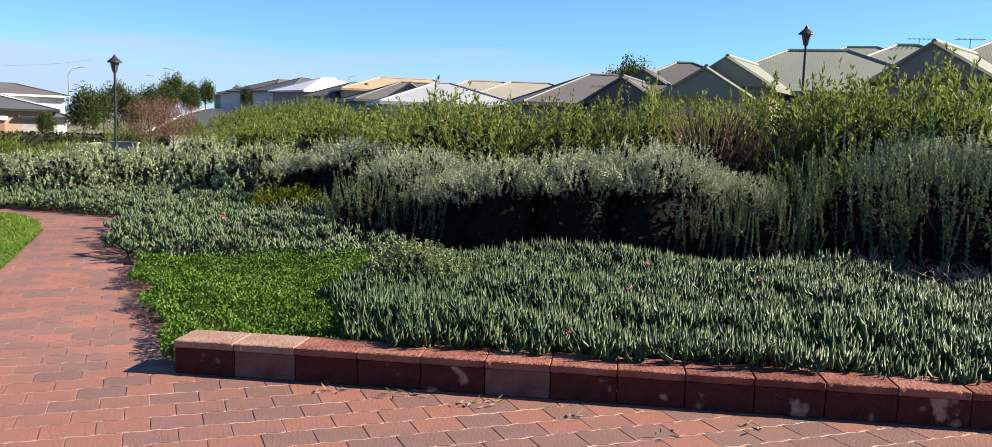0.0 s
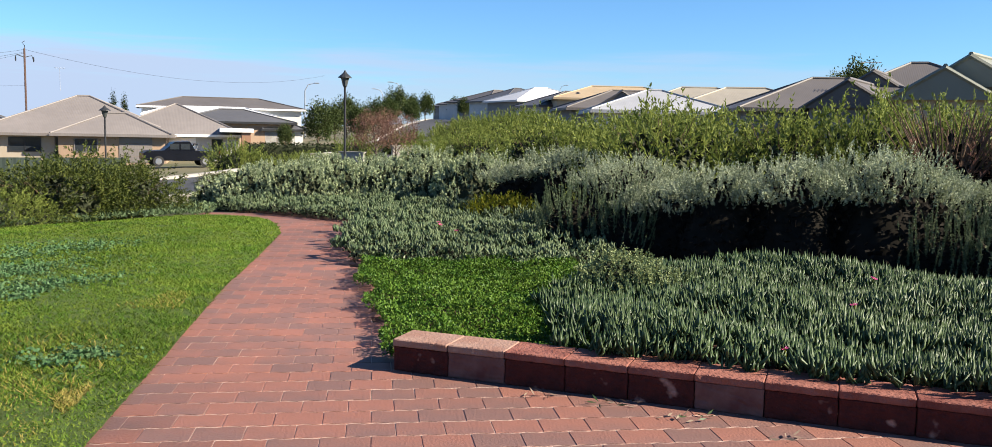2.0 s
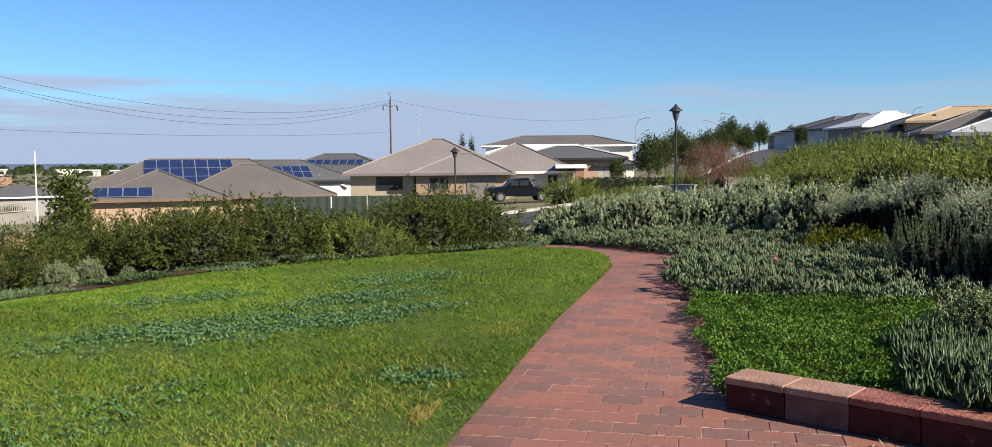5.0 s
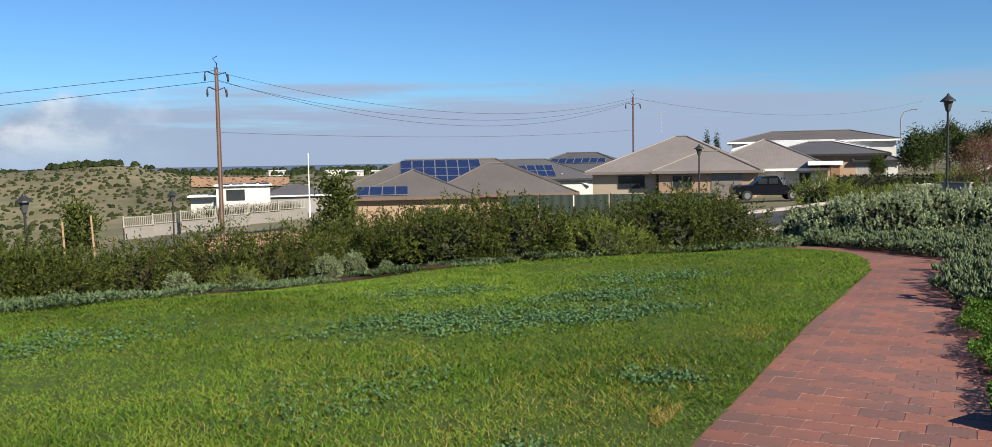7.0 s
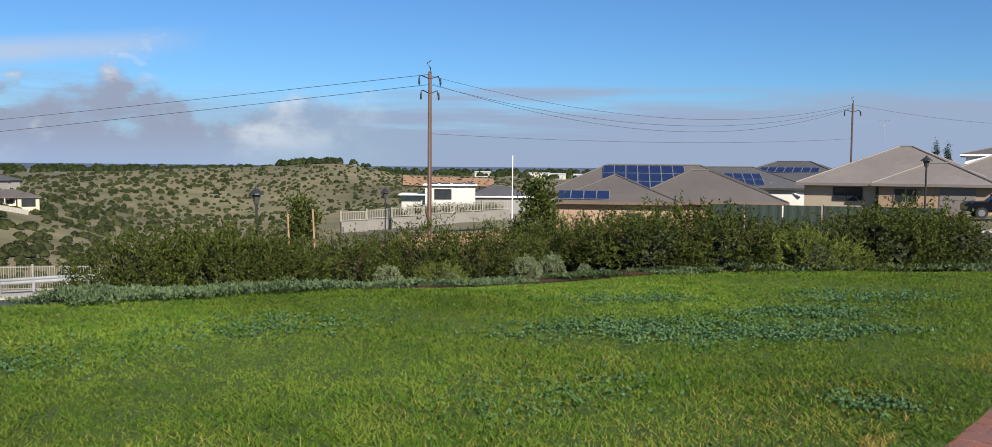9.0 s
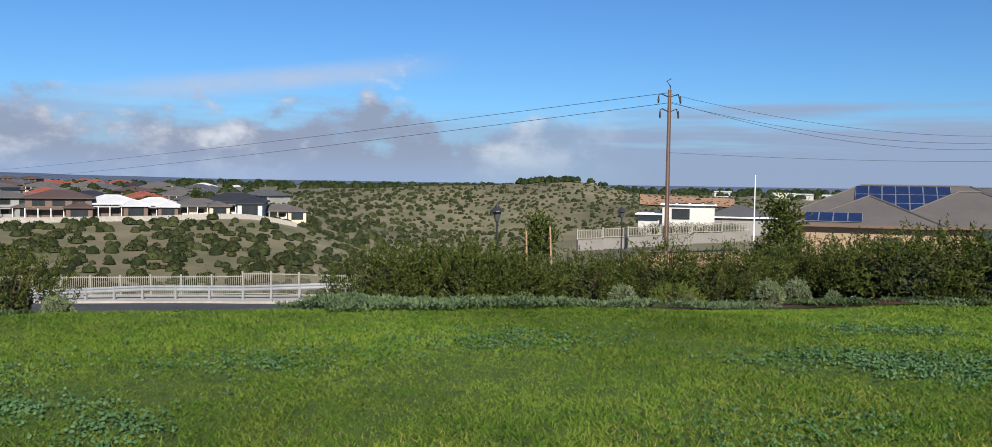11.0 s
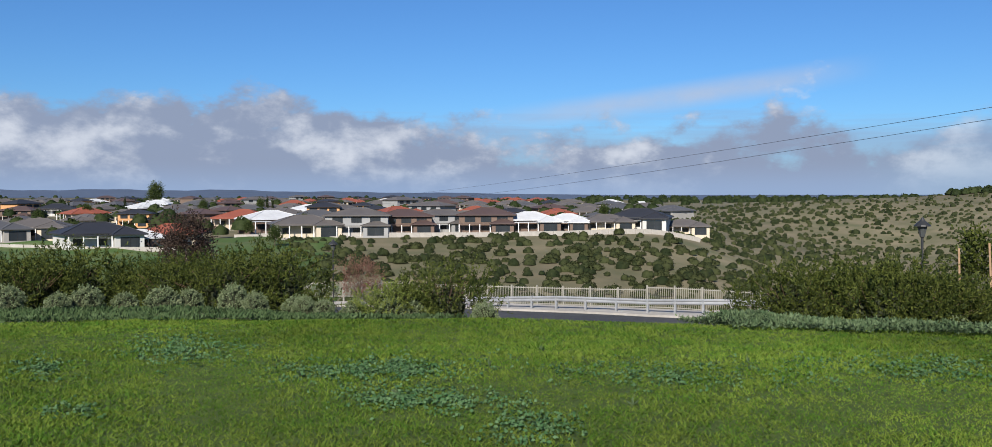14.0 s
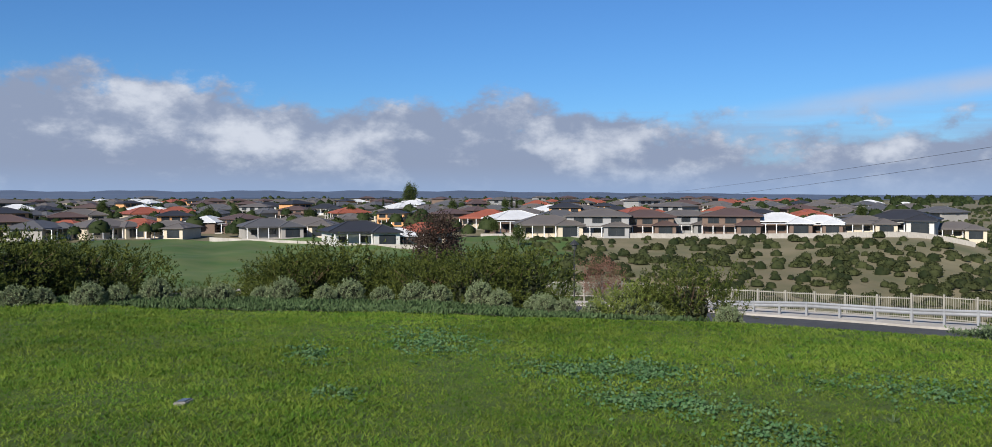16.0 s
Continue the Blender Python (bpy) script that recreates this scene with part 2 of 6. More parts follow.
GLASS = mat("window_glass", (0.02, 0.025, 0.03), (0.03, 0.035, 0.04), 0.08, 1, spec=0.6)
WHITE = mat("white_paint", (0.8, 0.8, 0.78), (0.74, 0.74, 0.72), 0.5, 2)
SOLAR = mat("solar_cell", (0.012, 0.02, 0.06), (0.016, 0.028, 0.08), 0.12, 2, spec=0.6)
CARPAINT = mat("navy_car_paint", (0.005, 0.006, 0.009), (0.007, 0.008, 0.012), 0.3, 1, spec=0.12)
TYRE = mat("tyre", (0.02, 0.02, 0.02), (0.03, 0.03, 0.03), 0.9, 10)
CHROME = mat("alloy", (0.6, 0.6, 0.62), (0.5, 0.5, 0.52), 0.3, 4, metal=0.9)
REDLAMP = mat("red_lamp", (0.4, 0.02, 0.02), (0.3, 0.02, 0.02), 0.25, 4)


def paint(r, g, b, kind="wall"):
    """Wall render or ribbed metal roofing of a given tone."""
    key = f"{kind}_{r:.2f}_{g:.2f}_{b:.2f}"
    k = 0.85 if r > 0.55 else 0.72
    r, g, b = r * k, g * k, b * k
    if kind == "roof":
        return mat(key, (r, g, b), (r * 0.88, g * 0.88, b * 0.88), 0.55, 1.5, ribs=2.6, bump=0.13, stain=0.1)
    return mat(key, (r, g, b), (r * 0.9, g * 0.9, b * 0.88), 0.85, 1.2, 0.15, stain=0.1)


# ---- mesh helpers ----
RNG = np.random.default_rng(7)


def mesh_np(name, V, F, material):
    """A mesh from arrays: V (n, 3) and F (m, k)."""
    V, F = np.asarray(V, np.float32), np.asarray(F, np.int32)
    me = bpy.data.meshes.new(name)
    me.vertices.add(len(V))
    me.vertices.foreach_set("co", V.ravel())
    me.loops.add(F.size)
    me.loops.foreach_set("vertex_index", F.ravel())
    me.polygons.add(len(F))
    me.polygons.foreach_set("loop_start", np.arange(0, F.size, F.shape[1], dtype=np.int32))
    me.update(calc_edges=True)
    me.materials.append(material)
    return me


def part(name, bm, material, parent=None, label=""):
    if isinstance(bm, bpy.types.Mesh):
        me = bm
    else:
        me = bpy.data.meshes.new(name)
        bmesh.ops.recalc_face_normals(bm, faces=bm.faces)
        bm.to_mesh(me)
        bm.free()
        me.materials.append(material)
    ob = new(name, me)
    ob.parent = parent
    return tagged(ob, label)


def thing(name, m, label, category, group="", kind=""):
    ob = new(name)
    ob.matrix_basis = m
    return tagged(ob, label, category, group, kind)


def box(bm, x0, y0, z0, x1, y1, z1, bevel=0.0):
    v = bmesh.ops.create_cube(bm, size=1, matrix=Matrix.LocRotScale(((x0 + x1) / 2, (y0 + y1) / 2, (z0 + z1) / 2), None, (abs(x1 - x0), abs(y1 - y0), abs(z1 - z0))))["verts"]
    if bevel:
        es = list({e for q in v for e in q.link_edges})
        bmesh.ops.bevel(bm, geom=es, offset=bevel, segments=1, affect="EDGES")
    return bm


def boxed(*a, **k):
    return box(bmesh.new(), *a, **k)


def tube(bm, pts, radii, n=8):
    """A round bar along points, with a radius at each."""
    rings = []
    for i, p in enumerate(pts):
        d = (Vector(pts[min(i + 1, len(pts) - 1)]) - Vector(pts[max(i - 1, 0)])).normalized()
        q = d.to_track_quat("Z", "Y")
        rings.append([bm.verts.new(Vector(p) + q @ Vector((radii[i] * math.cos(k * math.tau / n), radii[i] * math.sin(k * math.tau / n), 0))) for k in range(n)])
    for a, b in zip(rings, rings[1:]):
        for k in range(n):
            bm.faces.new((a[k], a[(k + 1) % n], b[(k + 1) % n], b[k]))
    bm.faces.new(rings[0][::-1])
    bm.faces.new(rings[-1])
    return bm


def prism(bm, outline, z0, z1):
    """An upright prism over a plan outline."""
    lo, hi = [bm.verts.new((x, y, z0)) for x, y in outline], [bm.verts.new((x, y, z1)) for x, y in outline]
    n = len(outline)
    for i in range(n):
        bm.faces.new((lo[i], lo[(i + 1) % n], hi[(i + 1) % n], hi[i]))
    bm.faces.new(lo[::-1])
    bm.faces.new(hi)
    return bm


# ---- the lie of the land, by bearing (degrees to the left of +y) and distance ----
BEARINGS = [-60, -15, 10, 32, 52, 68, 74, 80, 95, 110, 125, 150, 190]
DISTANCES = [11.6, 15.5, 20, 28, 48, 56, 80, 120, 225, 330, 480, 900, 4400]
HEIGHTS = {
    -60: (0.0, 0.05, 0.2, 0.6, 1.3, 1.5, 2.0, 3.0, 4, 4, 4, 4, 4),
    -15: (0.0, 0.05, 0.2, 0.6, 1.1, 1.2, 1.8, 2.5, 4, 4, 4, 4, 4),
    10: (0.0, 0, 0.1, 0.2, 0.4, 0.5, 1.2, 3.0, 5.5, 6.5, 6.5, 6, 6),
    32: (0.0, 0, -0.2, -0.7, -1.3, -1.4, -1.6, -1.2, -1, -1, -1, 0, 2),
    52: (0.0, -0.1, -0.6, -1.8, -2.8, -3.0, -3.2, -4.5, -7, -8, -8, -6, 4),
    68: (0.0, -0.4, -0.8, -2.4, -4.6, -4.6, -4.4, -4.4, -10, -11, -3, -6, 4),
    74: (0.0, -0.55, -0.9, -2.8, -5.0, -5.1, -7, -11, -18, -13, 4.2, -5, 4),
    80: (0.0, -0.75, -1.0, -3.2, -5.3, -5.6, -9, -16, -22, -16, 1.0, -4, 5),
    95: (0.0, -0.8, -1.2, -3.4, -5.4, -5.5, -9, -20, -7.5, -7, -5, -4, 6),
    110: (0.0, -0.5, -1.2, -3.4, -5.6, -5.8, -8, -18, -8.2, -7, -5, -3, 14),
    125: (0.0, -0.15, -0.8, -2.4, -5.0, -5.8, -8, -12, -9.5, -7, -5, -3, 22),
    150: (0.0, 0.0, -0.5, -1.5, -3.2, -4.0, -6, -9, -9, -7, -5, -3, 22),
    190: (0.0, 0, 0.0, 0.0, 0.0, 0.0, 0, 0, 0, 0, 0, 0, 5),
}


def at(az, r, z=None):
    x, y = -r * math.sin(radians(az)), r * math.cos(radians(az))
    return (x, y, ground_z(x, y) if z is None else z)


def ground_z(x, y):
    return float(heights(np.array([x]), np.array([y]))[0])


def heights(x, y):
    x, y = np.asarray(x, float), np.asarray(y, float)
    r = np.hypot(x, y)
    az = np.degrees(np.arctan2(-x, y))
    az = np.where(az < -80, az + 360, az)
    tab = np.array([HEIGHTS[b] for b in BEARINGS] + [HEIGHTS[-60]], float)
    be = np.array(BEARINGS + [300], float)
    i = np.clip(np.searchsorted(be, az) - 1, 0, len(be) - 2)
    f = np.clip((az - be[i]) / (be[i + 1] - be[i]), 0, 1)
    f = f * f * (3 - 2 * f)
    lr = np.log(np.maximum(r, 1e-3))
    ld = np.log(np.array(DISTANCES, float))
    j = np.clip(np.searchsorted(ld, lr) - 1, 0, len(ld) - 2)
    g = np.clip((lr - ld[j]) / (ld[j + 1] - ld[j]), 0, 1)
    a = tab[i, j] * (1 - g) + tab[i, j + 1] * g
    b = tab[i + 1, j] * (1 - g) + tab[i + 1, j + 1] * g
    return a * (1 - f) + b * f


def polar_sheet(name, az0, az1, n_az, radii, lift, material, fade=0.0):
    azs = np.linspace(az0, az1, n_az)
    A, R = np.meshgrid(np.radians(azs), radii, indexing="ij")
    X, Y = -R * np.sin(A), R * np.cos(A)
    Z = heights(X, Y) + lift
    if fade:
        Z -= fade * np.clip((118 - np.degrees(A)) / 8, 0, 1) + 0.25 * np.sin(R * 0.17 + A * 37) + 0.2 * np.sin(A * 90)
    V = np.stack([X, Y, Z], -1).reshape(-1, 3)
    k = len(radii)
    I = (np.arange(n_az - 1)[:, None] * k + np.arange(k - 1)[None]).ravel()
    F = np.stack([I, I + 1, I + k + 1, I + k], -1)
    me = mesh_np(name, V, F, material)
    return me


# ground sheet out to the horizon
ring = np.unique(np.concatenate([[0.0], np.geomspace(3, 60, 34), np.geomspace(60, 500, 50), np.geomspace(500, 4700, 18)]))
ground = tagged(new("ground", polar_sheet("ground", -180, 180, 289, ring, -0.06, LAND)), "dry grassy earth falling to a scrub valley", "ground", kind="structure")
# distance haze is put into the hills' base colour as blue
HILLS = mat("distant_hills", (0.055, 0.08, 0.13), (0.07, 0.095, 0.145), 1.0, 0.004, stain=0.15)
hills = tagged(new("distant_hills", polar_sheet("distant_hills", 38, 165, 200, np.geomspace(1150, 4690, 12), 0.4, HILLS)), "distant hills along the horizon, coloured haze blue", "hills", kind="structure")
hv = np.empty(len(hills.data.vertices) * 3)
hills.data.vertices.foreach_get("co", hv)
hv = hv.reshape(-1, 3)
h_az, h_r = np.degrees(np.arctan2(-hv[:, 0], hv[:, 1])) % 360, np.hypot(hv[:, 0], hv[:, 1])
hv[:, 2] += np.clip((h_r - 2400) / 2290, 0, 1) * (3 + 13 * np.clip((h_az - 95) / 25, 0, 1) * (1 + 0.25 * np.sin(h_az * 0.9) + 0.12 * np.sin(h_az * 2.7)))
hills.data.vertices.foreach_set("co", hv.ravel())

# ---- plan outlines ----
LAWN_EDGE = [(-9.3, 14.55), (-8.9, 14.75), (-7.9, 14.2), (-6.95, 13.1), (-6.3, 12.0), (-5.4, 9.7), (-4.7, 7.8), (-3.68, 5.35), (-3.02, 3.75), (-2.0, 1.2), (-1.3, -1.0)]
LAWN = LAWN_EDGE + [(-1.0, -6), (-0.6, -22), (-7.5, -20), (-8.6, -14), (-9.3, -10.3), (-10.5, -7.6), (-11.0, -4.9), (-11.4, -3), (-11.3, 1), (-11.4, 4), (-11.5, 8), (-11.2, 10.5), (-10.3, 12.6), (-9.7, 14.0)]
BED_EDGE = [(-2.03, 5.62), (-2.3, 5.95), (-2.84, 7.0), (-3.17, 7.8), (-3.9, 9.05), (-4.5, 10.3), (-5.0, 11.8), (-5.5, 13.4), (-5.85, 13.9), (-6.8, 14.25), (-7.66, 14.75), (-8.7, 15.5), (-9.4, 15.9)]
WALL_A, WALL_B = Vector((-2.05, 5.47, 0)), Vector((5.0, 4.63, 0))
PAVING = LAWN_EDGE[::-1] + [(-9.6, 15.2)] + BED_EDGE[::-1] + [(5.0, 4.8), (7.0, 4.4), (7.0, -3.0), (-1.2, -3.0)]
BED = BED_EDGE + [(-12, 22), (-8, 34), (6, 36), (22, 30), (20, 12), (9, 4.4), (5.2, 4.85)]


def inside(poly, x, y):
    c = np.zeros(len(x), bool)
    for (x0, y0), (x1, y1) in zip(poly, poly[1:] + poly[:1]):
        hit = (y0 > y) != (y1 > y)
        c ^= hit & (x < (x1 - x0) * (y - y0) / ((y1 - y0) if y1 != y0 else 1e-9) + x0)
    return c


def scatter(poly, n):
    """n random plan points in an outline."""
    p = np.array(poly)
    lo, hi, out = p.min(0), p.max(0), np.zeros((0, 2))
    while len(out) < n:
        q = RNG.uniform(lo, hi, (n * 2, 2))
        out = np.concatenate([out, q[inside(poly, q[:, 0], q[:, 1])]])
    return out[:n]


def flat_sheet(name, poly, lift, material, label, cat, cell=1.0):
    """A sheet over an outline, cut in strips so that it follows the land."""
    bm = bmesh.new()
    vs = [bm.verts.new((x, y, 0)) for x, y in poly]
    f = bm.faces.new(vs)
    bmesh.ops.triangulate(bm, faces=[f])
    p = np.array(poly)
    for ax in (0, 1):
        for c in np.arange(p[:, ax].min() + cell, p[:, ax].max(), cell):
            co, no = [0, 0, 0], [0, 0, 0]
            co[ax], no[ax] = c, 1
            bmesh.ops.bisect_plane(bm, geom=bm.verts[:] + bm.edges[:] + bm.faces[:], plane_co=co, plane_no=no)
    for v in bm.verts:
        v.co.z = ground_z(v.co.x, v.co.y) + lift
    return tagged(part(name, bm, material), label, cat, kind="structure")


lawn = flat_sheet("lawn", LAWN, 0.012, LAWN_SOIL, "thick green winter lawn with clover patches", "lawn", 1.5)
bed = flat_sheet("garden_bed", BED, -0.01, MULCH, "dark mulched garden bed behind a low wall", "garden bed", 2.0)
pavement = flat_sheet("pavement", PAVING, -0.004, SAND, "red paver footpath curving along the lawn", "pavement", 1.5)
field = tagged(new("field", polar_sheet("field", 111, 152, 60, np.geomspace(105, 232, 40), 0.45, FIELD, 1.2)), "bright green grassy slope below the houses", "field", kind="structure")

flat_sheet("mulch_strip", [(-11.52, 8.4), (-11.42, 5.6), (-11.4, 3.2), (-13.2, 3.5), (-14.6, 6.2), (-14.2, 9.6), (-12.6, 10.2), (-11.4, 10.2)], 0.03, MULCH, "strip of bare red-brown mulch under the shrubs", "mulch", 0.5)

# ---- roads ----


def ribbon(name, line, width, lift, material, label, cat, offset=0.0, thick=0.0):
    """A strip along a smoothed plan line; offset moves it sideways to the right of the line's way."""
    pts = [Vector(p) for p in line]
    fine = []
    for i in range(len(pts) - 1):
        p0, p1, p2, p3 = pts[max(i - 1, 0)], pts[i], pts[i + 1], pts[min(i + 2, len(pts) - 1)]
        for k in range(12):
            t = k / 12
            fine.append(0.5 * ((2 * p1) + (p2 - p0) * t + (2 * p0 - 5 * p1 + 4 * p2 - p3) * t * t + (3 * p1 - p0 - 3 * p2 + p3) * t ** 3))
    bm = bmesh.new()
    rows = []
    for i, p in enumerate(fine):
        d = (fine[min(i + 1, len(fine) - 1)] - fine[max(i - 1, 0)]).normalized()
        s = Vector((d.y, -d.x))
        z = ground_z(p.x, p.y) + lift
        a, b = p + s * (offset - width / 2), p + s * (offset + width / 2)
        row = [(a.x, a.y, z), (b.x, b.y, z)]
        if thick:
            row += [(b.x, b.y, z - thick), (a.x, a.y, z - thick)]
        rows.append([bm.verts.new(q) for q in row])
    n = len(rows[0])
    for a, b in zip(rows, rows[1:]):
        for k in range(n if thick else 1):
            bm.faces.new((a[k], a[(k + 1) % n], b[(k + 1) % n], b[k]))
    return tagged(part(name, bm, material), label, cat, kind="structure")


ROAD = [at(a, r)[:2] for a, r in ((140, 95), (120, 66), (108, 54), (95, 47.5), (84, 44), (70, 42), (55, 39), (42, 37), (34, 38), (28, 43), (21, 60), (18.6, 90), (17.9, 130), (17.4, 200), (17.2, 320))]
ribbon("road", ROAD, 8.0, 0.14, ASPHALT, "dark asphalt street below the lawn", "road")
ribbon("kerb", ROAD, 0.35, 0.26, PALE_CONCRETE, "pale concrete kerb at the street's outer edge", "kerb", offset=-4.2, thick=0.3)
ribbon("kerb_inner", ROAD, 0.35, 0.26, PALE_CONCRETE, "pale concrete kerb at the street's inner edge", "kerb", offset=4.2, thick=0.3)
ribbon("verge", ROAD[:6], 3.2, 0.18, PALE_CONCRETE, "pale concrete verge beneath the guard rail", "verge", offset=-6.0)

# ---- foliage ----


def leaves(P, D, L, W, droop=0.0):
    """Rhombic leaves from points P along D, of length L and width W; returns verts and quads."""
    n = len(P)
    L, W = np.broadcast_to(L, n)[:, None], np.broadcast_to(W, n)[:, None]
    S = np.cross(D, RNG.normal(size=(n, 3)))
    S /= np.linalg.norm(S, axis=1, keepdims=True) + 1e-9
    mid = P + D * L * 0.5
    tip = P + D * L
    tip[:, 2] -= (droop * L)[:, 0]
    mid[:, 2] -= (droop * L * 0.25)[:, 0]
    V = np.stack([P, mid + S * W / 2, tip, mid - S * W / 2], 1).reshape(-1, 3)
    return V, np.arange(4 * n).reshape(n, 4)


def unit(v):
    return v / (np.linalg.norm(v, axis=1, keepdims=True) + 1e-9)


def crown_mesh(name, material, shoots, per, rx, rz, L, W, up=0.5, spread=0.6, inner=0.35, droop=0.0, base=0.0, lump=0.25, shoot_len=0.35, wild=0.0, core=0.74, under=0.0, low=0.02, inside_mat=None):
    """Leafy shoots over an uneven dome of half-width rx and height rz."""
    th = RNG.uniform(0, math.tau, shoots)
    cz = RNG.uniform(0.0, 1, shoots) ** 0.8 * (1 - low) + low
    N = np.stack([np.cos(th) * np.sqrt(1 - cz ** 2), np.sin(th) * np.sqrt(1 - cz ** 2), cz], 1)
    ph = RNG.uniform(0, 6, 6)
    bump = 1 + lump * (np.sin(3 * th + ph[0]) * np.sin(4 * cz + ph[1]) + 0.7 * np.sin(5 * th + ph[2] + 3 * cz) * 0.6)
    depth = 1 - inner * RNG.uniform(0, 1, shoots) ** 1.6
    E = N * np.array([rx, rx, rz]) * (bump * depth)[:, None]
    E[:, 2] += base
    D = unit(N * (1 - up) + np.array([0, 0, up]) + RNG.normal(size=(shoots, 3)) * 0.22)
    ln = shoot_len * RNG.uniform(0.6, 1.3, shoots) * (1 + wild * (RNG.uniform(size=shoots) > 0.85))
    s = RNG.uniform(0, 1, (shoots, per))
    P = E[:, None] + D[:, None] * ((s - 0.75) * ln[:, None])[..., None]
    P[..., 2] -= droop * (np.clip(s - 0.5, 0, 1) ** 2) * ln[:, None]
    P = P.reshape(-1, 3)
    DD = unit(np.repeat(D, per, 0) + RNG.normal(size=P.shape) * spread)
    P[:, 2] = np.maximum(P[:, 2], 0.01)
    V, F = leaves(P, DD, L * RNG.uniform(0.6, 1.3, len(P)), W, droop)
    # broad inner leaves close the crown; their default colour paints the inside as shade
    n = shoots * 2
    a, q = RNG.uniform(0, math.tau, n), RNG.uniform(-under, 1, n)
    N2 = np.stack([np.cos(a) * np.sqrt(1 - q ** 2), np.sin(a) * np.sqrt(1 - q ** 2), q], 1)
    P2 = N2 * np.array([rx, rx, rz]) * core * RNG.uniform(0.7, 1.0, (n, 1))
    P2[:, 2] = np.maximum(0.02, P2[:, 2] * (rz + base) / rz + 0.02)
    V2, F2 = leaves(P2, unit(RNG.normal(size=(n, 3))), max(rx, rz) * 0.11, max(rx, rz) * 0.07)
    return mesh_np(name, V, F, material), mesh_np(name + "_inside", V2, F2, inside_mat or INNER_SHADE)


def stems_mesh(name, material, n, rx, rz, rad=0.012, base=0.0):
    bm = bmesh.new()
    for i in range(n):
        a = i * 2.4 + RNG.uniform(-0.4, 0.4)
        k = RNG.uniform(0.35, 0.85)
        e = Vector((math.cos(a) * rx * k, math.sin(a) * rx * k, base + rz * RNG.uniform(0.6, 0.9)))
        m = Vector((e.x * 0.35 + RNG.normal() * 0.03 * rx, e.y * 0.35, base + (e.z - base) * 0.5))
        tube(bm, [(e.x * 0.06, e.y * 0.06, -0.05), m, e], [rad, rad * 0.7, rad * 0.3], 5)
    me = bpy.data.meshes.new(name)
    bm.to_mesh(me)
    bm.free()
    me.materials.append(material)
    return me


def shrub(name, crown, stems, label, cat="shrub"):
    ob = thing(name, pose(0, 0, -200), label, cat)
    part("crown", crown[0], None, ob)
    tagged(part("inner_growth", crown[1], None, ob, "added body inside the shrub, mostly coloured dark as shade"), kind="stuff")
    if stems:
        part("stem", stems, None, ob, "thin brown branching stems")
    return ob


def put(proto, spots, group, tilt=4, first=True):
    """Sets a prototype, then its copies, at spots (x, y, scale[, height scale])."""
    for i, s in enumerate(spots):
        x, y, k = s[:3]
        h = s[3] if len(s) > 3 else 1.0
        m = pose(x, y, ground_z(x, y) - 0.02, RNG.uniform(-tilt, tilt), RNG.uniform(-tilt, tilt), RNG.uniform(0, 360)) @ Matrix.Diagonal((k, k, k * h, 1))
        if i == 0 and proto.matrix_basis.translation.z < -100:
            proto.matrix_basis = m
            tagged(proto, group=group)
        else:
            c = copy_thing(proto, pose(0, 0, 0))
            c.matrix_basis = m
            tagged(c, group=group)


def polar(*rows):
    return [(*at(a, r)[:2], *rest) for a, r, *rest in rows]



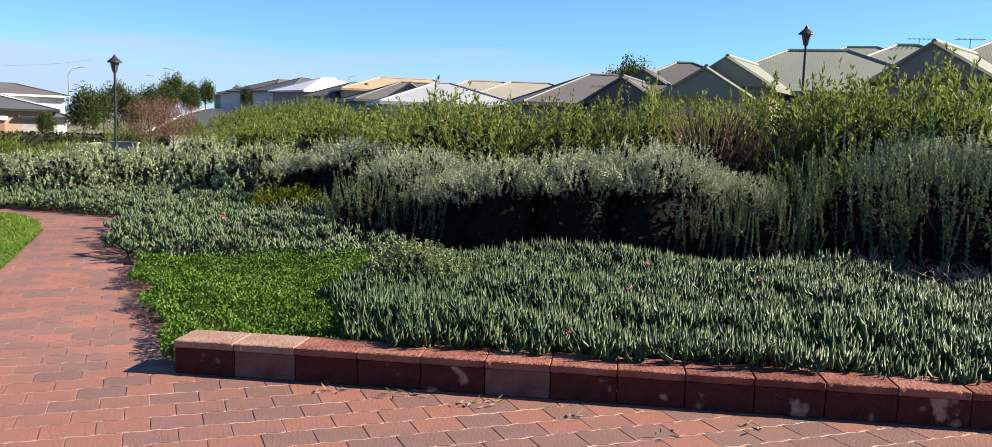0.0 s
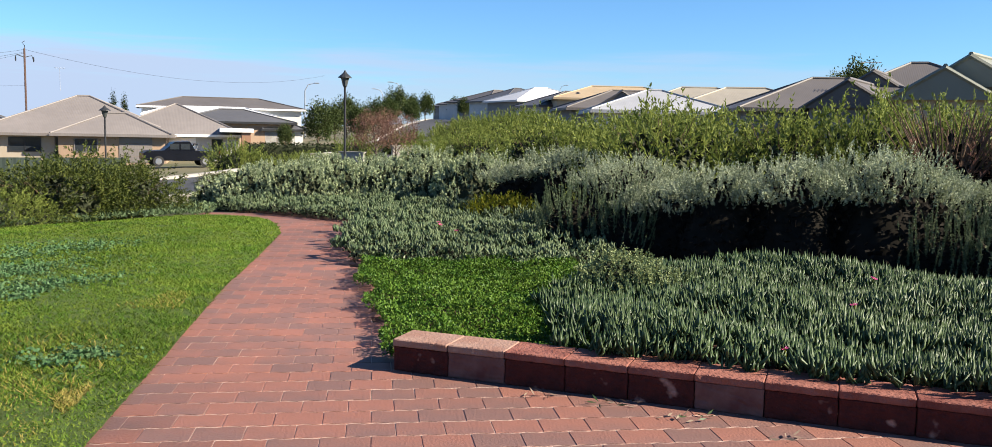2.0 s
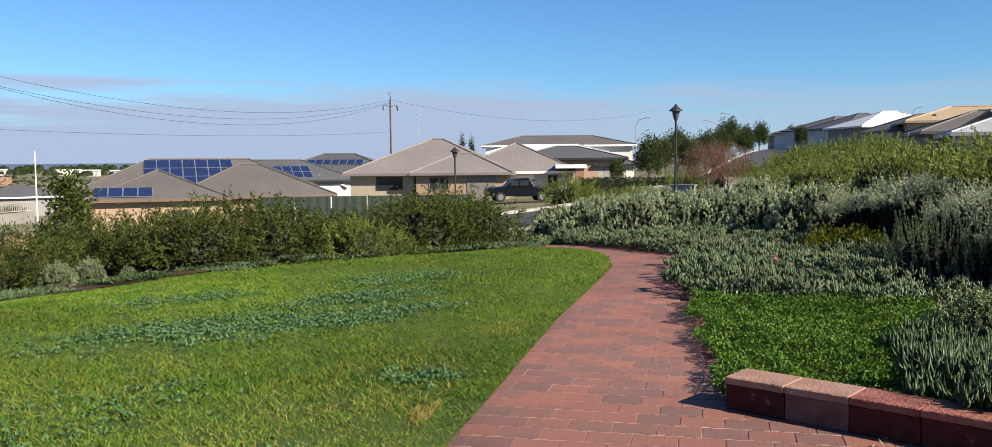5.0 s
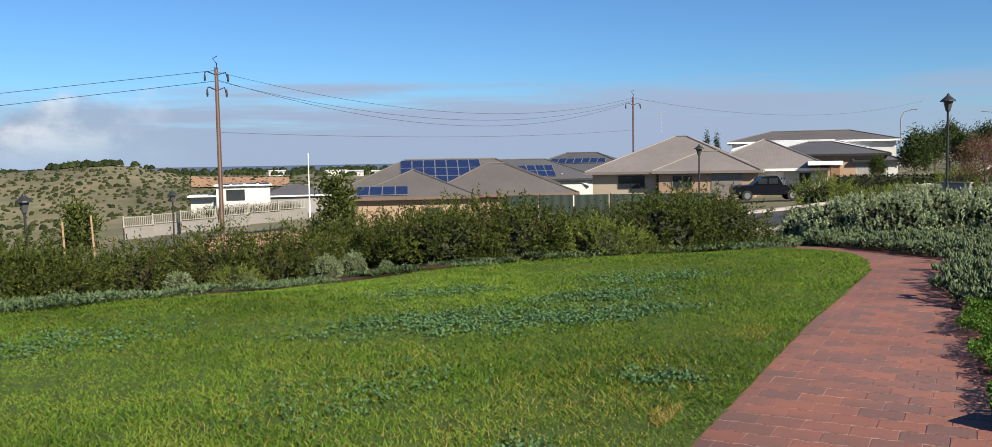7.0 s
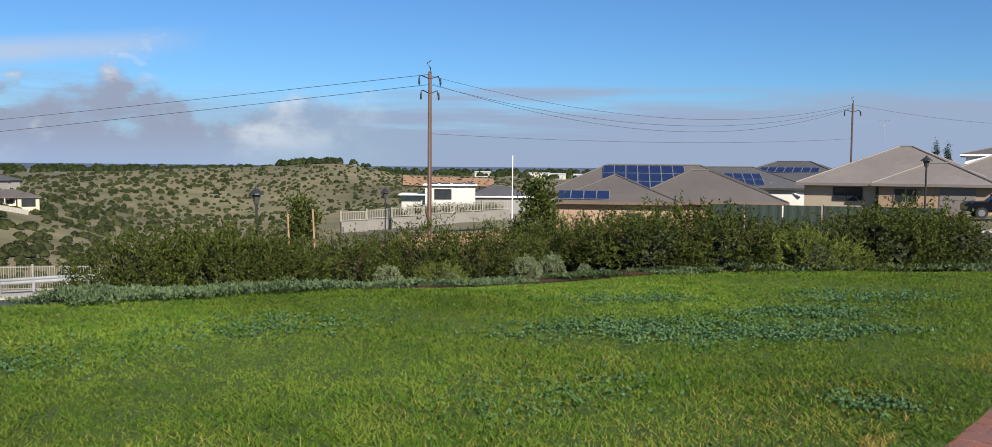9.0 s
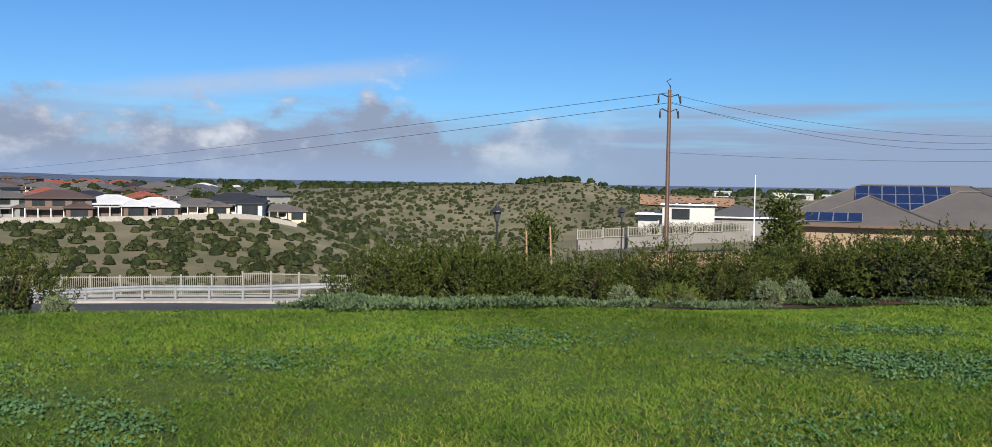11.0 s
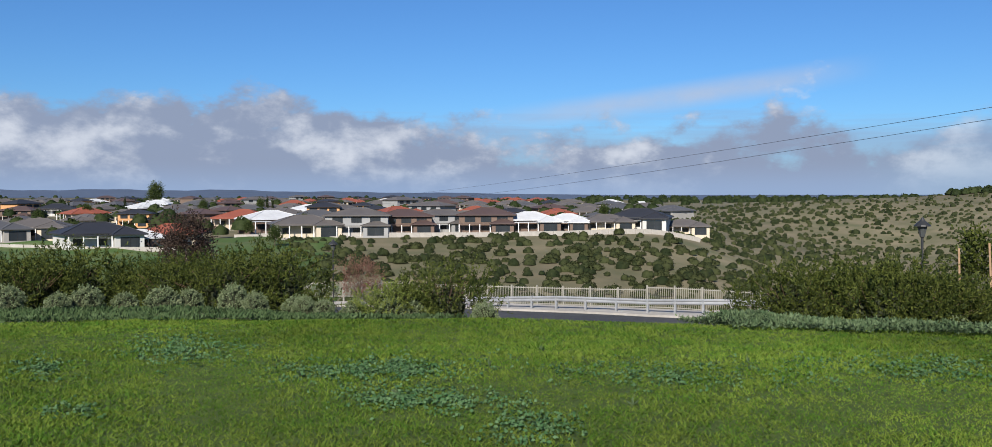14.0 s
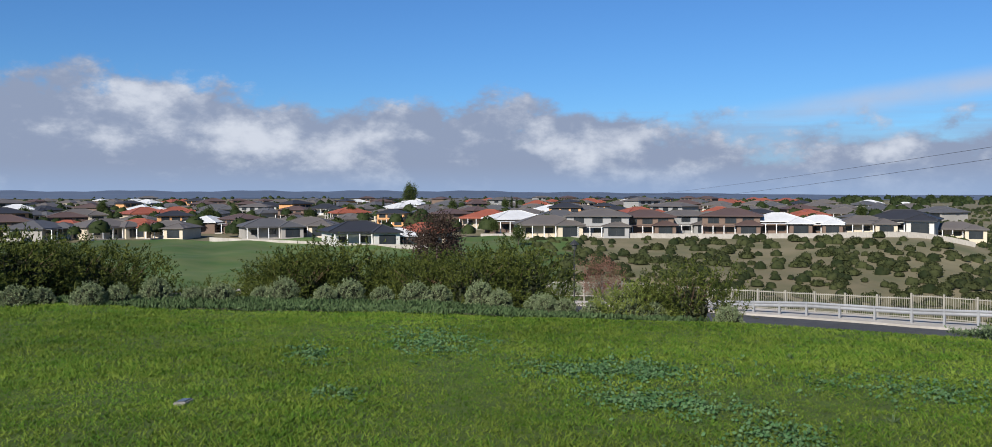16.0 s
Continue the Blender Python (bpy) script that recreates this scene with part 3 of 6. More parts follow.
def spired_crown(name, material, spires, per, rx, rz, L, W, base=0.0, low=0.2, ln=0.3, up=0.75, spread=0.6, lump=0.1, core=0.92, wander=0.2, arch=0.0, skirt=1.0, inner_mat=None, body=1300, heart=0.86):
    """Bottle-brush shoots standing all over a dome, with a dense body inside, by default coloured as deep shade; skirt
    narrows or widens the body's foot.
    """
    th = RNG.uniform(0, math.tau, spires)
    cz = low + (1 - low) * RNG.uniform(0, 1, spires)
    N = np.stack([np.cos(th) * np.sqrt(1 - cz ** 2), np.sin(th) * np.sqrt(1 - cz ** 2), cz], 1)
    ph = RNG.uniform(0, 6, 4)
    wob = 1 + lump * (np.sin(4 * th + ph[0]) * np.sin(5 * cz + ph[1]) + 0.7 * np.sin(9 * th + ph[2]) * np.sin(8 * cz + ph[3]))
    C = N * np.array([rx, rx, rz]) * wob[:, None]
    C[:, 2] += base
    D = unit(N * (1 - up) + np.array([0, 0, up]) + RNG.normal(size=N.shape) * wander)
    l = ln * RNG.uniform(0.55, 1.35, (spires, 1))
    q = RNG.uniform(0, 1, (spires, per))
    P = C[:, None] + (D * l)[:, None] * (q[..., None] - 0.55)
    P[..., 2] -= arch * l * np.clip(q, 0, 1) ** 2
    P[..., :2] += arch * 0.6 * (N[:, None, :2] * l[:, None]) * (q ** 2)[..., None]
    P = P.reshape(-1, 3)
    P[:, 2] = np.maximum(P[:, 2], 0.01)
    taper = (1.1 - 0.55 * q.reshape(-1))
    DD = unit(np.repeat(D, per, 0) + RNG.normal(size=P.shape) * spread)
    V, F = leaves(P, DD, L * taper * RNG.uniform(0.7, 1.3, len(P)), W)
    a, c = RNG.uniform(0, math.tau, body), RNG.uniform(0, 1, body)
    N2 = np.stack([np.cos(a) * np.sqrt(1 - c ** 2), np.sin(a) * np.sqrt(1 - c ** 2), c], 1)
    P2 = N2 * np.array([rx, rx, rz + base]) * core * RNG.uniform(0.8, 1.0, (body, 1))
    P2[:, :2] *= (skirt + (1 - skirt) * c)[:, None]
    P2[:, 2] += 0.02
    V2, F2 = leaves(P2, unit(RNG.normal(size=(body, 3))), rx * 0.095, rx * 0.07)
    # unseen closed dome, added to stop sunlight showing through; same inner colour
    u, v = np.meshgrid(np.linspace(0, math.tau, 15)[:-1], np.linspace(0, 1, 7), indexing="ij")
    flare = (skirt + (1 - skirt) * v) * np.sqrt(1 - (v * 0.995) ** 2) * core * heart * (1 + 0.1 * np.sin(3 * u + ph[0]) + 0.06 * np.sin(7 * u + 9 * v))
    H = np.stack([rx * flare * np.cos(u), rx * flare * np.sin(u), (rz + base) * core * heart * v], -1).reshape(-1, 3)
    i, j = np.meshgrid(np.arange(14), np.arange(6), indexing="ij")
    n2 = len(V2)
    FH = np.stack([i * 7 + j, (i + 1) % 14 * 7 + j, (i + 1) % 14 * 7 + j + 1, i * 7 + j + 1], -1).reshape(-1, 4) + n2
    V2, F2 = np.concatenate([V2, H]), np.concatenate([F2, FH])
    return mesh_np(name, V, F, material), mesh_np(name + "_inside", V2, F2, inner_mat or INNER_SHADE)


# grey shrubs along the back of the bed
# leaves on top only; the black shade below is the body's colour
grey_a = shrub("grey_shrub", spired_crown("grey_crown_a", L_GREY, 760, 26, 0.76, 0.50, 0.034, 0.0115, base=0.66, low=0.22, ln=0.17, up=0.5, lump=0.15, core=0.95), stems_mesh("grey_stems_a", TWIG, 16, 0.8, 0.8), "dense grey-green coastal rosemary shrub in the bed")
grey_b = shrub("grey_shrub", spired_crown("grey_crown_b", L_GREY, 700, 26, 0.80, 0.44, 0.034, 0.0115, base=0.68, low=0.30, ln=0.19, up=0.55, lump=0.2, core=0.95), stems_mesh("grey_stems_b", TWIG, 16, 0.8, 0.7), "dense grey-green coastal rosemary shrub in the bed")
put(grey_a, polar((-4.4, 11.4, 1.08, 1.02), (-14.0, 12.4, 1.0, 0.9), (-25, 14.0, 1.25, 1.05), (9.6, 16.0, 1.25, 0.85), (3.0, 11.8, 0.95, 0.86)), "grey shrubs in the bed")
put(grey_b, polar((-0.4, 11.5, 1.0, 1.02), (-9.4, 11.6, 1.15, 1.06), (-30, 13.6, 1.3, 1.1), (5.6, 13.6, 1.1, 0.95), (-35, 13.0, 1.3, 1.1), (12.2, 16.6, 1.05, 0.8)), "grey shrubs in the bed")
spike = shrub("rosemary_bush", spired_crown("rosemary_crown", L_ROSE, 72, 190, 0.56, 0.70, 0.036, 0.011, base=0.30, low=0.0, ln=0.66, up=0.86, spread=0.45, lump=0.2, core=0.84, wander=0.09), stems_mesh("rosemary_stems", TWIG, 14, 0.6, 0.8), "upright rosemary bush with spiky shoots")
put(spike, polar((-16.2, 10.6, 0.95, 0.95), (-21.5, 11.2, 1.2, 1.12), (-27.0, 10.9, 1.25, 1.08), (9.0, 12.0, 0.95, 0.9), (5.6, 11.6, 0.85, 0.95), (-12.8, 11.0, 0.85, 0.85), (-32, 10.6, 1.2, 1.1), (-18.8, 12.2, 1.0, 1.15), (-24.2, 12.4, 1.2, 1.2)), "rosemary bushes in the bed")

dusty = shrub("dusty_shrub", spired_crown("dusty_crown", L_DUSTY, 380, 20, 0.46, 0.40, 0.036, 0.018, base=0.26, low=0.0, ln=0.14, up=0.5, spread=0.9, lump=0.2, core=0.9, inner_mat=INNER_SHADE_GREEN), stems_mesh("dusty_stems", TWIG, 9, 0.35, 0.35, 0.007), "low dusty green shrub among the succulents")
put(dusty, polar((6.0, 7.9, 0.85, 1.0), (3.6, 7.9, 0.8, 0.8), (8.0, 7.6, 0.55, 0.8)), "dusty shrubs among the succulents")

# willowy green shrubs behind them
green_a = shrub("willowy_shrub", spired_crown("green_crown_a", L_GREEN, 300, 28, 1.15, 0.95, 0.095, 0.021, base=0.22, low=0.0, ln=0.6, up=0.42, wander=0.32, spread=0.65, lump=0.22, core=0.85, arch=0.25, inner_mat=INNER_SHADE_GREEN), stems_mesh("green_stems_a", TWIG, 18, 1.0, 1.3), "loose green willowy shrub with narrow leaves")
green_b = shrub("willowy_shrub", spired_crown("green_crown_b", L_GREEN, 280, 28, 1.2, 0.85, 0.095, 0.021, base=0.2, low=0.0, ln=0.6, up=0.38, wander=0.32, spread=0.65, lump=0.25, core=0.82, arch=0.3, inner_mat=INNER_SHADE_GREEN), stems_mesh("green_stems_b", TWIG, 18, 1.0, 1.1), "loose green willowy shrub with narrow leaves")
put(green_a, polar((3.8, 16, 1.2, 1.35), (-3.5, 16.5, 1.15, 1.32), (-9, 17, 1.2, 1.45), (-21, 16, 1.35, 1.4), (-26, 15.5, 1.5, 1.35), (11, 20, 1.1, 1.3), (15.5, 25, 1.2, 1.0), (-31, 15, 1.5)), "willowy shrubs in the bed")
put(green_b, polar((0.5, 17.5, 1.2, 1.45), (-6.2, 17, 1.2, 1.45), (-17.5, 17, 1.2, 1.75), (-23.5, 17.2, 1.5, 1.45), (7.5, 19, 1.15, 1.2), (-28.5, 17, 1.6, 1.35), (-14, 20, 1.3, 1.5), (-11.4, 19, 1.2, 1.45)), "willowy shrubs in the bed")
bare = shrub("bare_shrub", crown_mesh("bare_crown", L_RED, 160, 10, 0.9, 1.3, 0.05, 0.012, up=0.6, spread=0.7, shoot_len=0.5, inner=0.6), stems_mesh("bare_stems", TWIG, 90, 1.0, 1.55, 0.014), "half-bare shrub of brown twigs in the bed")
put(green_b, polar((27.6, 35, 0.9, 0.6), (25.2, 37, 1.0, 0.6), (17.4, 30, 1.0, 0.9), (15.4, 28, 1.1, 1.05), (12.8, 27, 1.3, 1.1), (10, 27, 1.4, 1.12), (7.2, 27, 1.4, 1.2), (5, 26, 1.4, 1.22), (2.4, 25, 1.4, 1.3), (14.4, 33, 1.3, 0.9), (16.4, 44, 1.3, 0.9)), "willowy shrubs further back")
put(bare, polar((-12.6, 15.2, 1.3, 1.2), (-15, 15.6, 1.2, 1.2)), "bare shrubs in the bed")

# grey and mixed mounds where the bed narrows by the path's end
mound = shrub("grey_mound", spired_crown("mound_crown", L_SAGE, 520, 16, 0.84, 0.55, 0.05, 0.026, base=0.08, low=0.0, ln=0.11, up=0.3, spread=1.2, lump=0.14, core=0.93, inner_mat=INNER_SHADE_GREEN), stems_mesh("mound_stems", TWIG, 10, 0.6, 0.4), "low mounded grey-green shrub in the bed")
ball = shrub("grey_ball_shrub", spired_crown("ball_crown", L_BALL, 260, 16, 0.25, 0.34, 0.034, 0.016, base=0.05, low=-0.15, ln=0.08, up=0.35, spread=1.0, lump=0.1, core=0.92, inner_mat=INNER_SHADE_GREEN, body=500), stems_mesh("ball_stems", TWIG, 8, 0.2, 0.3, 0.006), "small rounded grey-green shrub by the lawn")
put(mound, polar((29.3, 20.5, 1.05, 1.3), (26.4, 19.8, 1.0, 1.45), (23.6, 20, 1.05, 1.35), (20.8, 19.8, 0.95, 1.5), (18.0, 19.2, 1.05, 1.35), (15.4, 18.2, 1.05, 1.5), (28.2, 23.6, 1.2, 1.35), (24.8, 23.8, 1.25, 1.4), (21.6, 24.2, 1.2, 1.3), (18.6, 22.8, 1.2, 1.45), (13, 22, 1.2, 1.3), (31, 21.5, 0.9, 1.2)), "grey mounds in the bed")
yellow = shrub("yellow_shrub", crown_mesh("yellow_crown", L_YELLOW, 300, 16, 0.6, 0.5, 0.06, 0.018, up=0.55, spread=0.6, shoot_len=0.25, lump=0.3), stems_mesh("yellow_stems", TWIG, 8, 0.4, 0.4), "yellow-leaved low shrub in the bed")
put(yellow, polar((13.6, 15.2, 1.0), (12.4, 15.6, 0.9), (5.2, 13.6, 0.8), (26.5, 24.2, 1.3), (14.8, 15.8, 0.8)), "yellow shrubs in the bed")

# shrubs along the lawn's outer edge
edge_a = shrub("lawn_edge_shrub", spired_crown("edge_crown_a", L_OLIVE, 400, 25, 1.15, 0.95, 0.095, 0.023, base=0.22, low=-0.1, ln=0.6, up=0.42, wander=0.38, spread=0.75, lump=0.28, core=0.78, arch=0.2, skirt=0.6, inner_mat=INNER_SHADE_GREEN, body=1200, heart=0.74), stems_mesh("edge_stems_a", TWIG, 22, 1.1, 1.1, 0.014), "olive-green feathery shrub along the lawn edge")
edge_b = shrub("lawn_edge_shrub", spired_crown("edge_crown_b", L_OLIVE, 230, 26, 0.95, 0.85, 0.095, 0.022, base=0.32, low=-0.05, ln=0.72, up=0.5, wander=0.36, spread=0.7, lump=0.3, core=0.6, arch=0.15, skirt=0.45, inner_mat=INNER_SHADE_GREEN, body=800, heart=0.55), stems_mesh("edge_stems_b", TWIG, 26, 0.9, 1.1, 0.014), "loose olive-green shrub with bare lower stems")
put(edge_a, polar((36.8, 18.2, 0.95, 0.85), (40.2, 17.2, 1.0, 0.9), (46.0, 16.8, 0.85, 0.85), (49.6, 16.0, 0.95, 0.95), (53.6, 15.4, 0.85, 0.95), (82.6, 13.6, 0.8, 1.1), (79.2, 13.6, 0.85, 1.05), (85.4, 13.4, 0.72, 1.15), (80.8, 13.2, 0.75, 1.1), (77.6, 13.6, 0.7, 1.0)), "shrubs along the lawn edge")
put(edge_b, polar((38.4, 18.8, 1.1, 0.95), (42.6, 18.6, 1.0, 0.85), (51.6, 16.8, 1.05, 0.95), (55.4, 16.4, 0.85, 1.0), (63.2, 15.6, 0.75, 1.05), (65.0, 14.8, 0.7, 1.0), (67.8, 14.6, 0.85, 1.0), (72.6, 14.4, 0.75, 1.0), (74.2, 15.4, 0.7, 1.0), (77.2, 14.2, 0.75, 1.0), (81.0, 14.8, 0.9, 1.0), (69.4, 16.4, 0.7, 1.0), (57.4, 16.8, 0.85, 1.0), (59.0, 17.4, 0.85, 1.05), (61.0, 17.2, 0.8, 1.0), (71.0, 15.6, 0.7, 1.0)), "shrubs along the lawn edge")
put(ball, polar((61.4, 14.6, 1.0, 1.0), (59.8, 14.9, 0.95, 1.05), (70.2, 13.2, 0.95, 0.95), (66.2, 13.6, 0.6), (76.4, 12.9, 0.7), (57.6, 14.9, 0.5)), "grey ball shrubs along the lawn edge")
edge_c = shrub("lawn_edge_shrub", spired_crown("edge_crown_c", L_GREEN, 220, 30, 0.75, 0.6, 0.08, 0.015, base=0.15, low=0.0, ln=0.4, up=0.5, spread=0.55, lump=0.2, core=0.85, arch=0.15, inner_mat=INNER_SHADE_GREEN, body=700), stems_mesh("edge_stems_c", TWIG, 12, 0.6, 0.6), "bright green low shrub along the lawn edge")
put(edge_c, polar((43.8, 16.0, 0.9), (41.8, 16.2, 0.6), (67, 13.8, 0.5), (108.5, 15, 0.8, 0.8), (110.3, 14.6, 0.8)), "green shrubs along the lawn edge")
# far side of the lawn, by the field
put(edge_a, polar((118.2, 20, 1.1, 1.15), (121, 19, 0.95), (126, 22, 1.15), (129.5, 21, 1.2, 1.05), (123.6, 20, 0.9, 1.05), (132.2, 20.5, 0.95), (144.5, 19, 1.0), (148, 18, 1.05), (152, 17, 1.1)), "shrubs beyond the lawn")
put(edge_b, polar((107, 14.6, 0.8), (119.5, 21, 1.1), (131.5, 20, 1.0), (142, 22, 1.1), (146.5, 20.5, 1.1), (150, 19, 1.1), (137, 30, 1.0), (133.5, 28, 1.2)), "shrubs beyond the lawn")
put(ball, polar(*[(112.8 + i * 1.95 + 0.35 * math.sin(i * 2.7), 15.1 + 0.22 * math.sin(i * 1.9), 0.9 + 0.14 * math.sin(i * 3.3), 0.9 + 0.1 * math.sin(i * 5.1)) for i in range(20)], (110.6, 14.3, 0.9), (109.2, 14.2, 0.8), (116.0, 14.6, 0.8), (104.6, 13.2, 0.8)), "row of grey shrubs beyond the lawn")

# ---- ground cover ----


def cover(name, poly, n, height, L, W, material, label, cat, mound_h=0.0, up=0.75, spread=0.5, lift=0.0):
    """A carpet of small leaves over an outline, as one uncountable sheet."""
    p = scatter(poly, n)
    p[:, 0] += 0.07 * np.sin(p[:, 1] * 5.1) + 0.03 * np.sin(p[:, 1] * 12)
    p[:, 1] += 0.09 * np.sin(p[:, 0] * 4.3 + 1) + 0.04 * np.sin(p[:, 0] * 13)
    z = heights(p[:, 0], p[:, 1]) + lift
    h = height * (0.6 + 0.25 * np.sin(p[:, 0] * 2.1 + np.sin(p[:, 1] * 1.7) * 1.3) * np.sin(p[:, 1] * 2.6 + 1) + 0.18 * np.sin(p[:, 0] * 9 + 2 * np.sin(p[:, 1] * 5)) * np.sin(p[:, 1] * 8 + np.sin(p[:, 0] * 6))) if mound_h else np.full(n, height)
    P = np.stack([p[:, 0], p[:, 1], z + np.abs(h) * (1 - 0.6 * RNG.uniform(0, 1, n) ** 2)], 1)
    D = unit(np.array([0, 0, up]) + RNG.normal(size=(n, 3)) * spread)
    V, F = leaves(P, D, L * RNG.uniform(0.6, 1.35, n), W)
    return tagged(new(name, mesh_np(name, V, F, material)), label, cat, kind="stuff")


def blades(poly, n, h, w, near=None, material=None):
    p = scatter(poly, n)
    if near:
        r = np.hypot(p[:, 0], p[:, 1])
        p = p[RNG.uniform(size=n) < np.clip((near / r) ** 1.25, 0, 1)]
    # thin spots between tufts
    tuft = np.sin(p[:, 0] * 7.3 + 2 * np.sin(p[:, 1] * 3.1)) * np.sin(p[:, 1] * 8.1 + 2 * np.sin(p[:, 0] * 2.7)) + 0.6 * np.sin(p[:, 0] * 17 + p[:, 1] * 5) * np.sin(p[:, 1] * 19 - p[:, 0] * 4)
    p = p[RNG.uniform(size=len(p)) < np.clip(0.8 + 0.5 * tuft, 0.38, 1)]
    n = len(p)
    k = 1 + np.hypot(p[:, 0], p[:, 1])[:, None] * 0.06
    a = RNG.uniform(0, math.tau, n)
    S = np.stack([np.cos(a), np.sin(a), 0 * a], 1) * w * k / 2
    B = np.stack([p[:, 0], p[:, 1], heights(p[:, 0], p[:, 1]) + 0.008], 1)
    patch = 0.8 + 0.35 * np.sin(p[:, 0] * 1.3 + 2 * np.sin(p[:, 1] * 0.9)) * np.sin(p[:, 1] * 1.1)
    T = B + np.stack([RNG.normal(size=n) * 0.95, RNG.normal(size=n) * 0.95, np.ones(n)], 1) * (h * patch * RNG.uniform(0.5, 1.3, n))[:, None]
    V = np.stack([B - S, B + S, T], 1).reshape(-1, 3)
    return mesh_np("grass", V, np.arange(3 * n).reshape(n, 3), material or GRASS)


tagged(new("grass", blades(LAWN, 1150000, 0.034, 0.0095, 8.5)), "short green lawn grass", "grass", kind="stuff")

for cx, cy, rr, n in ((-3.6, 3.6, 0.9, 1500), (-4.4, 4.6, 0.8, 1100), (-3.3, 4.4, 0.35, 700), (-5.2, 2.6, 1.1, 900), (-4.6, 7.0, 0.5, 500), (-6.2, 3.6, 0.8, 500), (-5.0, 0.4, 0.9, 500)):
    spot = [(cx + rr * (1 + 0.3 * math.sin(3 * a + cx)) * math.cos(a), cy + rr * (1 + 0.3 * math.sin(2 * a + cy)) * math.sin(a)) for a in np.linspace(0, math.tau, 15)[:-1]]
    spot = [(min(x, -2.2 - 0.4 * (y - 1.2) - 0.08), y) for x, y in spot]
    tagged(new("dry_grass", blades(spot, n, 0.04, 0.009, None, DRY_GRASS)), "yellowed dry patch in the lawn", "grass", kind="stuff")

# ---- low wall of split blocks with a cap course ----
wall_way = (WALL_B - WALL_A).normalized()
wall_yaw = math.degrees(math.atan2(wall_way.y, wall_way.x))
low_wall = thing("low_wall", pose(*WALL_A, 0, 0, wall_yaw), "low red split-block garden wall with paler caps", "wall", kind="structure")


def rough_block(lx, ly, lz, cell=0.05, amp=0.008, seed=0):
    """A block whose front face (-y) is split rough."""
    bm = boxed(0, 0, 0, lx, ly, lz, bevel=0.006)
    bmesh.ops.subdivide_edges(bm, edges=[e for e in bm.edges if e.calc_length() > 0.06], cuts=8, use_grid_fill=True)
    for v in bm.verts:
        if v.co.y < 0.02:
            v.co.y += amp * (noise.noise(Vector((v.co.x * 14 + seed * 7, v.co.z * 14, seed))) + 0.8 * noise.noise(Vector((v.co.x * 45, v.co.z * 45 + seed, seed)))) - 0.004
            v.co.z += amp * 0.35 * noise.noise(Vector((v.co.x * 60, seed * 3, 1)))
    return bm


for i in range(18):
    lx = 0.392
    mt = BLOCK_PALE if i in (1, 5) else BLOCK
    b = part("block", rough_block(lx - 0.003, 0.24, 0.165, seed=i), mt, low_wall, "pale weathered block" if mt is BLOCK_PALE else "")
    b.matrix_basis = pose(i * 0.394, 0, 0)
    c = part("cap", rough_block(lx - 0.001, 0.30, 0.048, amp=0.010, seed=i + 40), CAP_PALE if i in (0, 1) else CAP, low_wall, "pale worn cap" if i in (0, 1) else "")
    c.matrix_basis = pose(i * 0.394 - 0.004, -0.009, 0.166)

# ---- succulents, mat plant and flowers in the bed ----


def fingers(poly, n, L, rad, material, lift=0.0):
    """Upright succulent finger leaves: bent three-sided spikes in tufts."""
    c = scatter(poly, n // 9)
    c[:, 0] += 0.14 * np.sin(c[:, 1] * 4.7 + 2) + 0.06 * np.sin(c[:, 1] * 13)
    p = np.repeat(c, 9, 0) + RNG.normal(size=(len(c) * 9, 2)) * 0.018
    n = len(p)
    swell = np.repeat(RNG.uniform(-0.03, 0.07, len(c)), 9) + 0.09 + 0.09 * np.sin(p[:, 0] * 2.3 + 1.2 * np.sin(p[:, 1] * 2)) * np.sin(p[:, 1] * 2.9)
    B = np.stack([p[:, 0], p[:, 1], heights(p[:, 0], p[:, 1]) + lift + swell * RNG.uniform(0.7, 1, n)], 1)
    fan, k = RNG.uniform(0, math.tau, n), RNG.uniform(0.05, 1.0, n)
    lean = np.repeat(RNG.normal(size=(len(c), 2)) * 0.25, 9, 0)
    D = unit(np.stack([np.cos(fan) * k + lean[:, 0], np.sin(fan) * k + lean[:, 1], np.ones(n)], 1))
    ln = (L * RNG.uniform(0.6, 1.3, n))[:, None]
    out = unit(np.stack([D[:, 0], D[:, 1], 0 * D[:, 0]], 1))
    M, T = B + D * ln * 0.5 + out * ln * 0.10, B + D * ln * 0.95
    T[:, 2] += ln[:, 0] * 0.1
    S = unit(np.cross(D, RNG.normal(size=(n, 3))))
    U = np.cross(D, S)
    rows = []
    for C, k in ((B, 0.7), (M, 1.0)):
        for j in range(3):
            a = j * math.tau / 3
            rows.append(C + (S * math.cos(a) + U * math.sin(a)) * rad * k)
    V = np.stack(rows + [T], 1).reshape(-1, 3)
    o = np.arange(n)[:, None] * 7
    F = np.concatenate([np.concatenate([o + j, o + (j + 1) % 3, o + 3 + (j + 1) % 3], 1) for j in range(3)] + [np.concatenate([o + j, o + 3 + (j + 1) % 3, o + 3 + j], 1) for j in range(3)] + [np.concatenate([o + 3 + j, o + 3 + (j + 1) % 3, o + 6], 1) for j in range(3)])
    return mesh_np("succulent", V, F, material)


